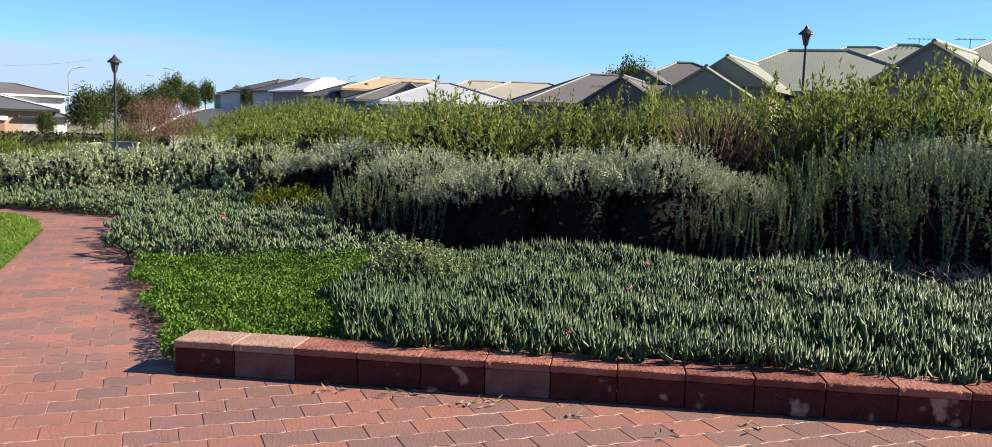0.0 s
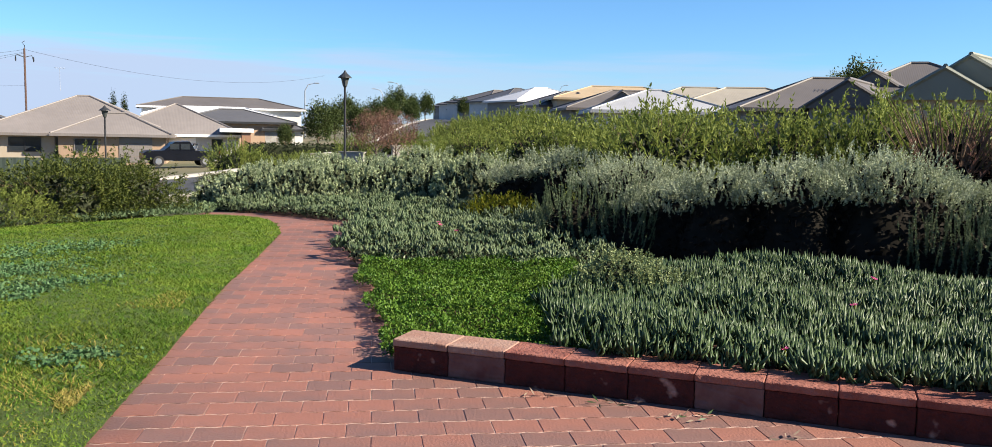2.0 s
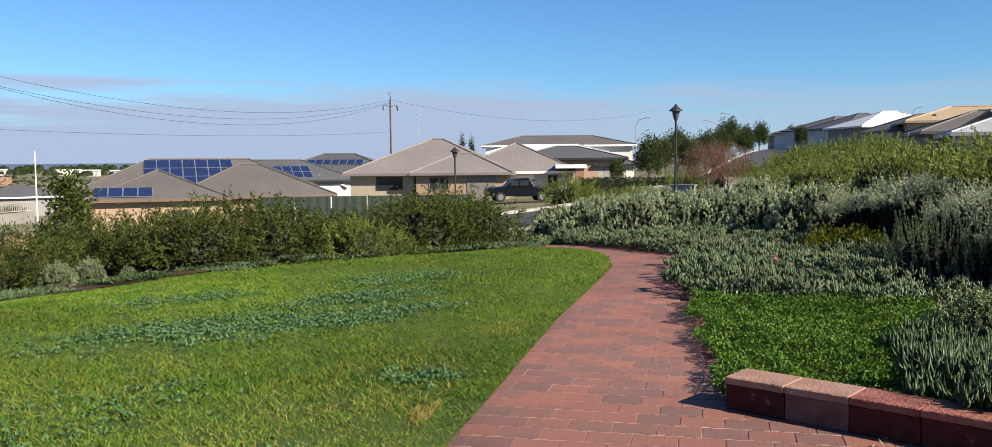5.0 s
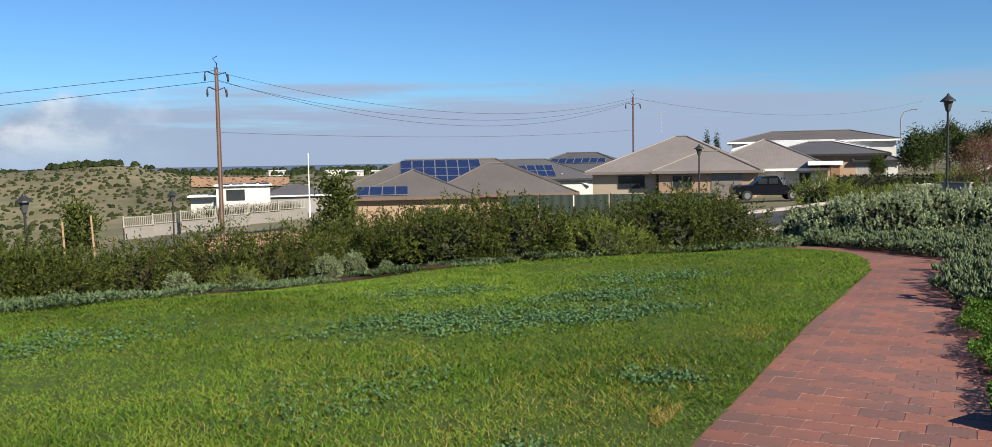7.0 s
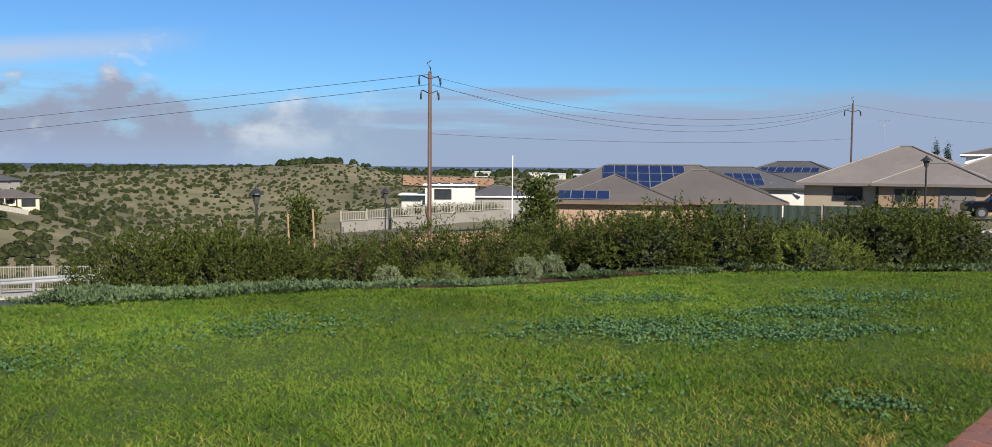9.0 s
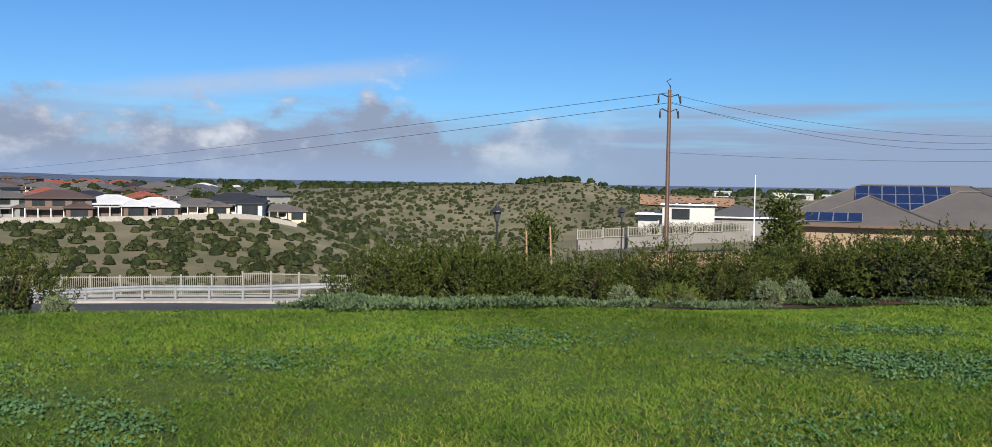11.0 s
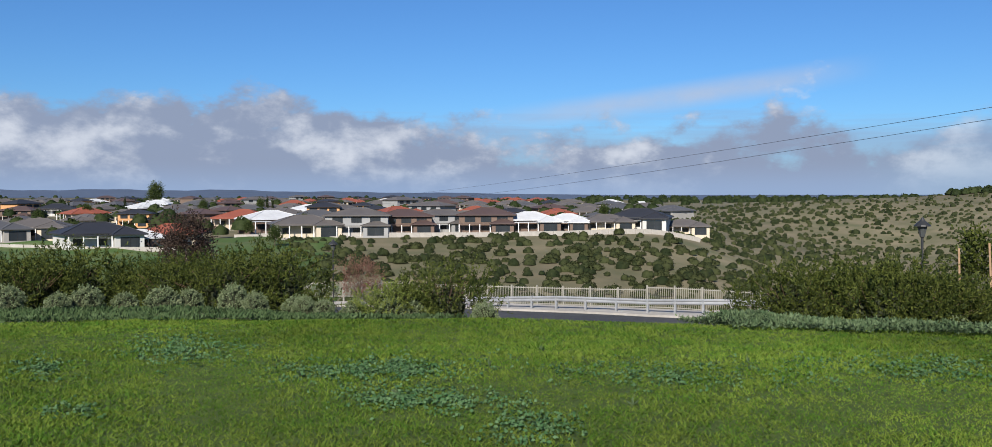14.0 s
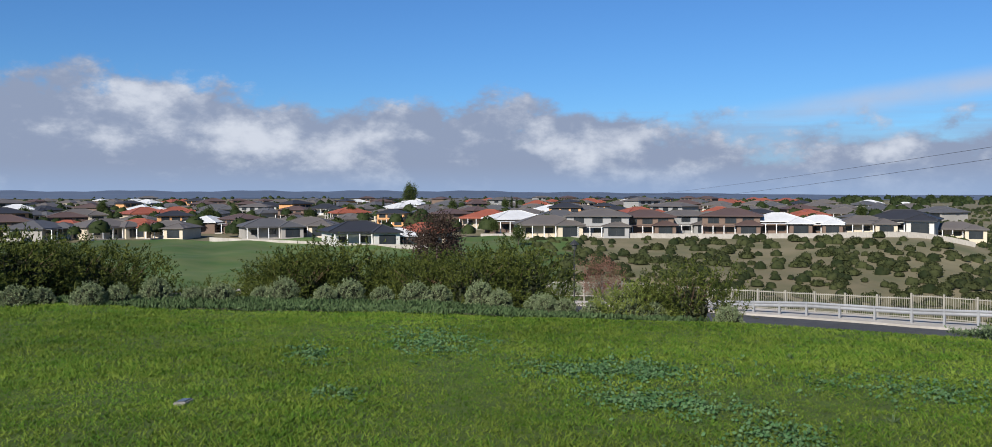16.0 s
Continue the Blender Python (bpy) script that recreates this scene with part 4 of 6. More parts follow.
ICE_NEAR = [(-0.85, 5.5), (5.2, 4.74), (8.5, 6.4), (6.2, 7.6), (4.2, 8.5), (3.2, 9.3), (0.8, 9.7), (-0.9, 9.4), (-1.3, 7.4)]
tagged(new("succulent_carpet", fingers(ICE_NEAR, 46000, 0.12, 0.0115, L_ICE, 0.135)), "upright grey-green finger-leaved succulent carpet", "succulents", kind="stuff")
# near-black layer that paints the gaps between the fingers as shade
cover("succulent_base", ICE_NEAR, 16000, 0.17, 0.06, 0.022, INNER_SHADE, "dark leaf layer beneath the carpet, coloured as shade", "succulents", 1)
ICE_FAR = [(-4.1, 9.5), (-1.6, 9.6), (-1.2, 11.0), (-2.2, 12.5), (-3.0, 16.5), (-5.0, 18.2), (-8.5, 18.6), (-10.6, 18.0), (-10.0, 16.2), (-8.7, 15.5), (-6.85, 14.2), (-5.95, 13.85), (-5.3, 12.1), (-4.75, 10.6)]
tagged(new("succulent_drift", fingers(ICE_FAR, 18000, 0.075, 0.0125, L_DRIFT, 0.1)), "grey-green succulent drift beside the path", "succulents", kind="stuff")
cover("drift_leaves", ICE_FAR, 62000, 0.24, 0.055, 0.024, L_DRIFT, "grey-green leafy succulent drift beside the path", "succulents", 1, up=0.5, spread=0.8)
# the same near-black leaves put shade into the drift's gaps
cover("succulent_filler", ICE_FAR, 22000, 0.2, 0.07, 0.022, INNER_SHADE, "dark leaf layer beneath the drift, coloured as shade", "succulents", 1)
MATTED = [(-2.18, 5.75), (-0.75, 5.72), (-0.9, 7.2), (-0.6, 8.6), (-1.6, 9.9), (-3.78, 9.7), (-3.86, 9.1), (-3.24, 8.0), (-2.84, 7.0)]
cover("mat_plant", MATTED, 70000, 0.23, 0.028, 0.017, L_MAT, "bright green creeping mat plant over the wall end", "ground cover", 1, up=0.5, spread=0.7)
EDGE_COVER = [(-11.15, 4.6), (-11.9, 4.4), (-12.9, 2.8), (-13.2, 0.5), (-12.2, -0.4), (-10.9, 0.3), (-10.9, 2.4)]
HEDGE_COVER = [(-11.1, 10.0), (-9.9, 13.2), (-9.3, 15.0), (-10.4, 17.2), (-12.4, 14.4), (-12.4, 9.9)]
cover("hedge_cover", HEDGE_COVER, 12000, 0.16, 0.07, 0.028, L_COVER, "blue-green low ground cover under the shrubs", "ground cover", 1)
cover("edge_cover", EDGE_COVER, 17000, 0.19, 0.055, 0.022, L_COVER, "blue-green low ground cover at the lawn edge", "ground cover", 1)
for k, spill in enumerate(([(-11.35, 5.0), (-12.3, 5.0), (-12.4, 6.2), (-11.4, 6.4)], [(-11.45, 7.0), (-12.2, 7.1), (-12.2, 7.9), (-11.5, 7.9)], [(-11.4, 8.5), (-12.2, 8.6), (-12.0, 9.7), (-11.2, 9.8)])):
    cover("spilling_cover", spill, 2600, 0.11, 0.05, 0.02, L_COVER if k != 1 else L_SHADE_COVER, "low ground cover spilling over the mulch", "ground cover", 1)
FAR_COVER = [(-11.7, -3.2), (-10.7, -5.3), (-10.2, -7.7), (-9.0, -10.5), (-8.3, -14.2), (-9.4, -15.0), (-10.6, -11), (-11.8, -8), (-12.4, -5)]
cover("far_cover", FAR_COVER, 17000, 0.07, 0.07, 0.028, L_SHADE_COVER, "low green ground cover beyond the lawn, coloured dark as in shade", "ground cover", 1)
CLOVERS = [  # x, y, half-lengths along and across, turn in degrees, count
    (-7.0, 5.5, 1.25, 0.55, 65, 2600), (-7.2, 7.6, 0.9, 0.4, 75, 1100), (-6.3, 6.7, 1.0, 0.3, 75, 900), (-7.9, 9.2, 0.9, 0.5, 70, 900), (-8.9, 6.4, 0.8, 0.35, 70, 500), (-7.6, -3.0, 0.5, 0.7, 20, 1000), (-6.6, -2.2, 0.35, 0.6, 0, 600),
    (-4.2, 5.0, 0.3, 0.22, 30, 320), (-5.9, -1.2, 0.35, 0.3, 0, 260), (-8.8, 2.0, 0.6, 1.2, 10, 600), (-8.2, -5.4, 0.9, 0.5, 40, 600), (-5.6, -4.6, 0.2, 0.12, 60, 200), (-5.4, 3.2, 0.4, 0.9, 10, 300), (-3.5, 3.1, 0.2, 0.2, 0, 150), (-8.0, -0.4, 0.5, 0.9, 0, 450), (-6.9, -6.0, 0.5, 0.2, 50, 260)]
for cx, cy, sx, sy, tn, n in CLOVERS:
    n = int(n * 0.6)
    u, w = RNG.normal(size=n * 2) * sx * 0.62, RNG.normal(size=n * 2) * sy * 0.62
    c, q = math.cos(radians(tn)), math.sin(radians(tn))
    p = np.stack([cx + u * c - w * q, cy + u * q + w * c, 0.024 + RNG.uniform(0, 0.034, n * 2)], 1)
    clot = np.sin(p[:, 0] * 9 + 2 * np.sin(p[:, 1] * 5)) * np.sin(p[:, 1] * 10 + 2 * np.sin(p[:, 0] * 4))
    p = p[inside(LAWN, p[:, 0], p[:, 1]) & (clot > RNG.uniform(-0.9, 0.5, n * 2))]
    p = np.repeat(p, 3, 0) + RNG.normal(size=(len(p) * 3, 3)) * [0.018, 0.018, 0.004]
    V, F = leaves(p, unit(RNG.normal(size=(len(p), 3)) * [1, 1, 0.4]), 0.032 * RNG.uniform(0.6, 1.2, len(p)), 0.025)
    tagged(new("clover_patch", mesh_np("clover_patch", V, F, CLOVER)), "blue-green clover patch in the lawn", "clover", kind="stuff")
dead_pile = cover("dead_stalks", [(3.1, 9.3), (4.2, 8.6), (6.2, 7.7), (8.6, 6.6), (8.8, 9.0), (6.4, 9.9), (3.8, 10.0)], 7500, 0.34, 0.2, 0.013, DEAD, "dry tangled brown stalks in the bed", "dry stalks", 1, up=0.1, spread=0.8)


def flower(x, y, z):
    ob = thing("pink_flower", pose(x, y, z, RNG.uniform(-25, 25), RNG.uniform(-25, 25), 0), "small magenta daisy-like succulent flower", "flower", "pink flowers in the succulents")
    a = np.linspace(0, math.tau, 25)[:-1]
    D = np.stack([np.cos(a), np.sin(a), 0.35 + 0 * a], 1)
    V, F = leaves(np.zeros((24, 3)), unit(D), np.full(24, 0.034), 0.008)
    part("petals", mesh_np("petal_ring", V, F, PINK), None, ob)
    part("flower_centre", tube(bmesh.new(), [(0, 0, -0.05), (0, 0, 0.006)], [0.004, 0.009], 8), L_YELLOW, ob, "pale yellow centre")


for x, y, z in ((-0.62, 6.35, 0.34), (-0.28, 6.2, 0.33), (0.42, 5.6, 0.31), (0.86, 5.35, 0.29), (1.35, 8.4, 0.36), (1.0, 7.0, 0.36), (-3.6, 11.3, 0.33), (-3.2, 10.7, 0.33), (-3.75, 11.7, 0.32), (2.2, 7.6, 0.36)):
    flower(x, y, z)
litter_me = []
for i in range(3):
    n = 7
    p = RNG.normal(size=(n, 3)) * [0.045, 0.03, 0.0] + [0, 0, 0.012]
    V, F = leaves(p, unit(RNG.normal(size=(n, 3)) * [1, 1, 0.25]), 0.07, 0.014)
    V[:, 2] = np.maximum(V[:, 2], 0.004)
    litter_me.append(mesh_np("litter", V, F, DEAD if i else L_ICE))
for i, (x, y) in enumerate(((-0.62, 5.12), (-0.5, 5.16), (-0.2, 4.98), (-0.05, 5.06), (0.38, 4.86), (-1.0, 5.2), (0.9, 4.6), (1.4, 4.75))):
    b = tagged(new("fallen_leaf_clump", litter_me[i % 3]), "small clump of fallen leaves on the pavers", "leaf litter", "fallen leaves", "stuff")
    b.matrix_basis = pose(x, y, 0.002, 0, 0, 70 * i)

for i, (a, r, h) in enumerate(((104.3, 8.3, 0.13), (101.0, 9.2, 0.1), (95.2, 6.8, 0.11), (116.4, 8.0, 0.12), (88.0, 8.8, 0.1), (110.2, 7.2, 0.09), (125.6, 9.4, 0.1))):
    x, y, z = at(a, r)
    weed = thing("lawn_weed", pose(x, y, z, 0, 0, 55 * i), "thin pale weed stalk standing in the lawn", "weed", "weeds in the lawn")
    part("stalk", tube(bmesh.new(), [(0, 0, 0), (0.01, 0, h * 0.6), (0.03, 0.01, h)], [0.004, 0.003, 0.002], 5), L_COVER, weed)
    wv, wf = leaves(np.zeros((9, 3)) + [0.015, 0.004, 0.02], unit(RNG.normal(size=(9, 3)) + [0, 0, 0.8]), h * 0.6, 0.02)
    part("weed_leaves", mesh_np("weed_leaves", wv, wf, L_COVER), None, weed)
lid_x, lid_y, lid_z = at(138.6, 7.3)
lid = thing("utility_lid", pose(lid_x, lid_y, lid_z + 0.03, 4, 0, 20), "small grey plastic utility lid in the lawn", "utility lid")
part("plate", boxed(-0.06, -0.04, -0.03, 0.06, 0.04, 0.012, 0.006), LAMPGLASS, lid)
part("rim", boxed(-0.07, -0.05, -0.04, 0.07, 0.05, 0.004, 0.004), CONCRETE, lid)

# ---- posts, fence, wires ----


def street_lamp(h=4.6):
    ob = thing("street_lamp", pose(0, 0, -200), "black post-top street lamp with a flared lantern", "street lamp", "black street lamps")
    part("base", tube(bmesh.new(), [(0, 0, -0.1), (0, 0, 0.5), (0, 0, 0.62)], [0.1, 0.1, 0.06], 12), BLACK, ob)
    part("pole", tube(bmesh.new(), [(0, 0, 0.6), (0, 0, h - 0.75), (0, 0, h - 0.7)], [0.055, 0.05, 0.09], 12), BLACK, ob)
    part("lantern", tube(bmesh.new(), [(0, 0, h - 0.7), (0, 0, h - 0.32)], [0.1, 0.2], 8), LAMPGLASS, ob, "pale lantern glass")
    part("cap", tube(bmesh.new(), [(0, 0, h - 0.33), (0, 0, h - 0.29), (0, 0, h - 0.12), (0, 0, h)], [0.33, 0.31, 0.1, 0.02], 12), BLACK, ob)
    return ob


lamp = street_lamp()
for i, (a, r, top) in enumerate([(23.75, 44, 3.5), (-17.85, 40, 6.6), (37.7, 56, 0.95), (78.35, 40, -1.2), (114.2, 62, -2.65), (70.4, 62, -1.25)]):
    x, y, z = at(a, r)
    k = (EYE + r * math.tan(radians(top)) - z) / 4.6
    m = pose(x, y, z, 0, 0, RNG.uniform(0, 360)) @ Matrix.Diagonal((1, 1, k, 1))
    if i == 0:
        lamp.matrix_basis = m
    else:
        copy_thing(lamp, pose(0, 0, 0)).matrix_basis = m


def power_pole(name, a, r, top, rad, label, double):
    x, y, z = at(a, r)
    h = EYE + r * math.tan(radians(top)) - z
    ob = thing(name, pose(x, y, z, 0, 0, a + 20), label, "power pole", "power poles")
    for s in (-1, 1) if double else (0,):
        part("flange", tube(bmesh.new(), [(s * rad * 0.8, 0, -0.2), (s * rad * 0.55, 0, h * 0.94)], [rad * 0.5, rad * 0.4], 6), RUST, ob)
    part("core", boxed(-rad * 0.5, -rad * 0.25, -0.2, rad * 0.4, rad * 0.25, h * 0.93), paint(0.2, 0.15, 0.125) if double else RUST, ob)
    for zz, w in ((h * 0.9, 0.9), (h * 0.82, 0.75)) if double else ((h * 0.86, 1.0),):
        part("crossarm", tube(bmesh.new(), [(-w, 0, zz + 0.15), (-w * 0.8, 0, zz + 0.25), (0, 0, zz), (w * 0.8, 0, zz + 0.25), (w, 0, zz - 0.35)], [0.05] * 5, 6), BLACK, ob)
        for s in (-1, 1):
            part("insulator", tube(bmesh.new(), [(s * w, 0, zz - 0.5), (s * w, 0, zz - 0.3), (s * w, 0, zz + 0.1)], [0.05, 0.09, 0.05], 8), BLACK, ob)
    part("finial", tube(bmesh.new(), [(0, 0, h * 0.9), (0.05, 0, h * 0.96), (-0.25, 0, h * 0.985), (0.1, 0, h)], [0.06, 0.05, 0.04, 0.04], 6), BLACK, ob)
    return Vector((x, y, z + h))


top1 = power_pole("power_pole", 67.6, 72, 6.75, 0.15, "tall rusty steel and concrete power pole", True)
top2 = power_pole("power_pole", 41.75, 120, 4.4, 0.22, "dark slender power pole behind the roofs", False)
flag_x, flag_y, flag_z = at(62.3, 105)
part("pole", tube(bmesh.new(), [(0, 0, 0), (0, 0, 7.4)], [0.09, 0.05], 8), WHITE, thing("white_pole", pose(flag_x, flag_y, flag_z), "thin white pole beside a house", "pole"))


def wire(p, q, sag, label="black overhead power wire", rad=0.015):
    pts = []
    for i in range(25):
        t = i / 24
        v = p.lerp(q, t)
        pts.append((v.x, v.y, v.z - sag * 4 * t * (1 - t)))
    me = bpy.data.meshes.new("wire")
    bm = tube(bmesh.new(), pts, [rad] * 25, 5)
    bm.to_mesh(me)
    bm.free()
    me.materials.append(BLACK)
    tagged(new("power_wire", me), label, "power wire", "overhead wires")


far_end = Vector(at(117.5, 640, 3.0))
for dz, q, sag in ((-1.1, far_end, 5.0), (-1.9, far_end + Vector((4, 0, -1.0)), 6.5)):
    wire(top1 + Vector((0, 0, dz)), q, sag, rad=0.02)
for dz, e, sag in ((-1.2, -1.0, 2.6), (-1.9, -1.3, 2.8), (-1.8, -1.4, 3.4)):
    wire(top1 + Vector((0, 0, dz)), top2 + Vector((0, 0, e)), sag)
wire(top1 + Vector((0, 0, -5.8)), top2 + Vector((0, 0, -5.2)), 0.6, rad=0.012)
wire(top2 + Vector((0, 0, -1.0)), Vector(at(25, 190, 12.0)), 2.5)

# picket fence on the valley side of the street and the guard rail before it
FENCE = [Vector(at(a, r)[:2]) for a, r in ((127, 90), (115.8, 72), (104.4, 61.5), (94.2, 56.3), (85, 53.4), (78, 52.5))]
picket = []
for h, (i0, i1) in ((1.1, (0, 1)), (1.2, (1, 2)), (1.25, (2, 3)), (1.4, (3, 5))):
    run = FENCE[i0:i1 + 1]
    length = sum((q - p).length for p, q in zip(run, run[1:]))
    n = max(1, round(length / 1.85))
    for k in range(n):
        def along(s):
            for p, q in zip(run, run[1:]):
                if s <= (q - p).length + 1e-6:
                    return p + (q - p).normalized() * s
                s -= (q - p).length
            return run[-1]
        p, q = along(k * length / n), along((k + 1) * length / n)
        picket.append((p, q, h))


def rise_by(p):
    """The verge climbs a little towards the fence's far end."""
    return 0.42 * min(2.0, max(0.0, (math.degrees(math.atan2(-p.x, p.y)) % 360 - 95) / 8))


def rail_base(p):
    return 0.2 + 0.4 * min(0.42, rise_by(p)) + 0.4 * min(1.0, max(0.0, (97 - math.degrees(math.atan2(-p.x, p.y)) % 360) / 8))


fence_mesh = {}
for p, q, h in picket:
    w = (q - p).length
    zp, zq = ground_z(*p) + 0.17 + rise_by(p), ground_z(*q) + 0.17 + rise_by(q)
    m = pose(p.x, p.y, zp, 0, -math.degrees(math.atan2(zq - zp, w)), math.degrees(math.atan2(q.y - p.y, q.x - p.x)))
    ob = thing("fence_panel", m, "cream steel picket fence panel beside the street", "fence", "picket fence panels")
    key = (round(w, 1), h)
    if key not in fence_mesh:
        post, rails, rails2, slats = boxed(-0.05, -0.05, -0.3, 0.05, 0.05, h + 0.08, 0.008), bmesh.new(), bmesh.new(), bmesh.new()
        for zz, rl in ((0.12, rails), (h - 0.08, rails2)):
            box(rl, 0.05, -0.02, zz - 0.025, w - 0.05, 0.02, zz + 0.025)
        ns = int(w / 0.125)
        for s in range(1, ns):
            box(slats, s * w / ns - 0.011, -0.01, 0.05, s * w / ns + 0.011, 0.01, h)
        fence_mesh[key] = []
        for nm, b in (("post", post), ("top_rail", rails2), ("bottom_rail", rails), ("picket_infill", slats)):
            me = bpy.data.meshes.new(nm)
            b.to_mesh(me)
            b.free()
            me.materials.append(CREAM)
            fence_mesh[key].append((nm, me))
    for nm, me in fence_mesh[key]:
        tagged(part(nm, me, None, ob), kind="stuff" if nm == "picket_infill" else "")
rail_line = [Vector(at(a, r)[:2]) for a, r in ((106, 59.0), (100, 55.6), (94.2, 53.2), (89, 51.6), (84.5, 50.6))]
guard = thing("guard_rail", pose(0, 0, 0), "galvanised steel guard rail on short posts", "guard rail")
bm = bmesh.new()
prof = [(0.0, 0.36), (0.05, 0.42), (0.05, 0.46), (0.0, 0.52), (0.0, 0.54), (0.05, 0.6), (0.05, 0.64), (0.0, 0.7)]
rows = []
for i, p in enumerate(rail_line):
    d = (rail_line[min(i + 1, 4)] - rail_line[max(i - 1, 0)]).normalized()
    s = Vector((-p.x, -p.y)).normalized()
    z = ground_z(*p) + rail_base(p)
    rows.append([bm.verts.new((p.x + s.x * o, p.y + s.y * o, z + h)) for o, h in prof] + [bm.verts.new((p.x + s.x * (o - 0.02), p.y + s.y * (o - 0.02), z + h)) for o, h in prof[::-1]])
for a, b in zip(rows, rows[1:]):
    for k in range(len(a)):
        bm.faces.new((a[k], a[(k + 1) % len(a)], b[(k + 1) % len(a)], b[k]))
part("beam", bm, GALV, guard)
for p, q in zip(rail_line, rail_line[1:]):
    n = round((q - p).length / 1.9)
    for k in range(n):
        v = p.lerp(q, k / n)
        z = ground_z(*v) + rail_base(v) - 0.04
        b = part("post", boxed(-0.06, -0.08, -0.8, 0.06, 0.08, 0.72), GALV, guard)
        b.matrix_basis = pose(v.x, v.y, z, 0, 0, math.degrees(math.atan2(q.y - p.y, q.x - p.x)))

# ---- houses ----


def roof_mesh(w, d, zt, pitch, over, gable=False, thick=0.14):
    """A hipped or gabled roof over a w by d plan, its ridge along x, resting at zt."""
    a, b = w / 2 + over, d / 2 + over
    rise = b * math.tan(radians(pitch))
    run = 0.0 if gable else min(b, a - 0.05)
    bm = bmesh.new()
    e = [bm.verts.new(v) for v in ((-a, -b, zt), (a, -b, zt), (a, b, zt), (-a, b, zt))]
    r = [bm.verts.new((-a + run, 0, zt + rise)), bm.verts.new((a - run, 0, zt + rise))]
    for f in ((e[0], e[1], r[1], r[0]), (e[2], e[3], r[0], r[1]), (e[1], e[2], r[1]), (e[3], e[0], r[0]), (e[3], e[2], e[1], e[0])):
        bm.faces.new(f)
    bmesh.ops.recalc_face_normals(bm, faces=bm.faces)
    return bm, rise


def ridge_caps(w, d, zt, pitch, over, gable=False):
    a, b = w / 2 + over, d / 2 + over
    rise = b * math.tan(radians(pitch))
    run = 0.0 if gable else min(b, a - 0.05)
    bm = bmesh.new()
    l, r = (-a + run, 0, zt + rise + 0.02), (a - run, 0, zt + rise + 0.02)
    tube(bm, [l, r], [0.1, 0.1], 6)
    if not gable:
        for s in (-1, 1):
            tube(bm, [(-a, s * b, zt + 0.03), l], [0.08, 0.08], 6)
            tube(bm, [(a, s * b, zt + 0.03), r], [0.08, 0.08], 6)
    return bm


def wing(ob, x, y, w, d, wall_h, pitch, wall, roof, fascia=WHITE, over=0.5, gable=False, turn=0, openings=(), z0=0.0, ridge=None):
    """One block of a house: walls, roof, ridge caps, fascia, and openings on the front (-y): (x, width, sill, head, kind)."""
    m = pose(x, y, z0, 0, 0, turn)
    W = boxed(-w / 2, -d / 2, -1.2, w / 2, d / 2, wall_h - 0.02)
    if gable:
        rise = (d / 2) * math.tan(radians(pitch))
        for s in (-1, 1):
            v = [W.verts.new(q) for q in ((s * w / 2, -d / 2, wall_h - 0.02), (s * w / 2, d / 2, wall_h - 0.02), (s * w / 2, 0, wall_h + rise - 0.05), (s * (w / 2 - 0.2), -d / 2, wall_h - 0.02), (s * (w / 2 - 0.2), d / 2, wall_h - 0.02), (s * (w / 2 - 0.2), 0, wall_h + rise - 0.05))]
            W.faces.new(v[:3])
            W.faces.new(v[3:])
    part("wall", W, wall, ob).matrix_basis = m
    bm, rise = roof_mesh(w, d, wall_h, pitch, over, gable)
    part("roof", bm, roof, ob).matrix_basis = m
    part("ridge_cap", ridge_caps(w, d, wall_h, pitch, over, gable), ridge or roof, ob).matrix_basis = m
    F = bmesh.new()
    a, b = w / 2 + over, d / 2 + over
    for q in ((-a - 0.06, -b - 0.06, a + 0.06, -b), (-a - 0.06, b, a + 0.06, b + 0.06)) + (() if gable else ((-a - 0.06, -b, -a, b), (a, -b, a + 0.06, b))):
        box(F, q[0], q[1], wall_h - 0.2, q[2], q[3], wall_h + 0.02)
    if gable:
        for sx in (-1, 1):
            for sy in (-1, 1):
                tube(F, [(sx * (a + 0.02), sy * b, wall_h - 0.05), (sx * (a + 0.02), 0, wall_h + b * math.tan(radians(pitch)) - 0.05)], [0.09, 0.09], 4)
    part("fascia", F, fascia, ob).matrix_basis = m
    for ox, ow, sill, head, kind in openings:
        if kind == "garage":
            G = bmesh.new()
            for k in range(4):
                box(G, ox - ow / 2, -d / 2 - 0.05, sill + k * (head - sill) / 4 + 0.01, ox + ow / 2, -d / 2 - 0.004, sill + (k + 1) * (head - sill) / 4 - 0.01, 0.01)
            part("garage_door", G, fascia, ob).matrix_basis = m
        else:
            fr = bmesh.new()
            for q in ((ox - ow / 2 - 0.07, sill - 0.07, ox + ow / 2 + 0.07, sill), (ox - ow / 2 - 0.07, head, ox + ow / 2 + 0.07, head + 0.07), (ox - ow / 2 - 0.07, sill, ox - ow / 2, head), (ox + ow / 2, sill, ox + ow / 2 + 0.07, head), (ox - 0.03, sill, ox + 0.03, head)):
                box(fr, q[0], -d / 2 - 0.06, q[1], q[2], -d / 2 - 0.003, q[3])
            wn = part("window", fr, fascia if kind == "light" else BLACK, ob)
            wn.matrix_basis = m
            part("pane", boxed(ox - ow / 2, -d / 2 - 0.025, sill, ox + ow / 2, -d / 2 - 0.004, head), GLASS, wn, "dark window glass")
    return m, rise


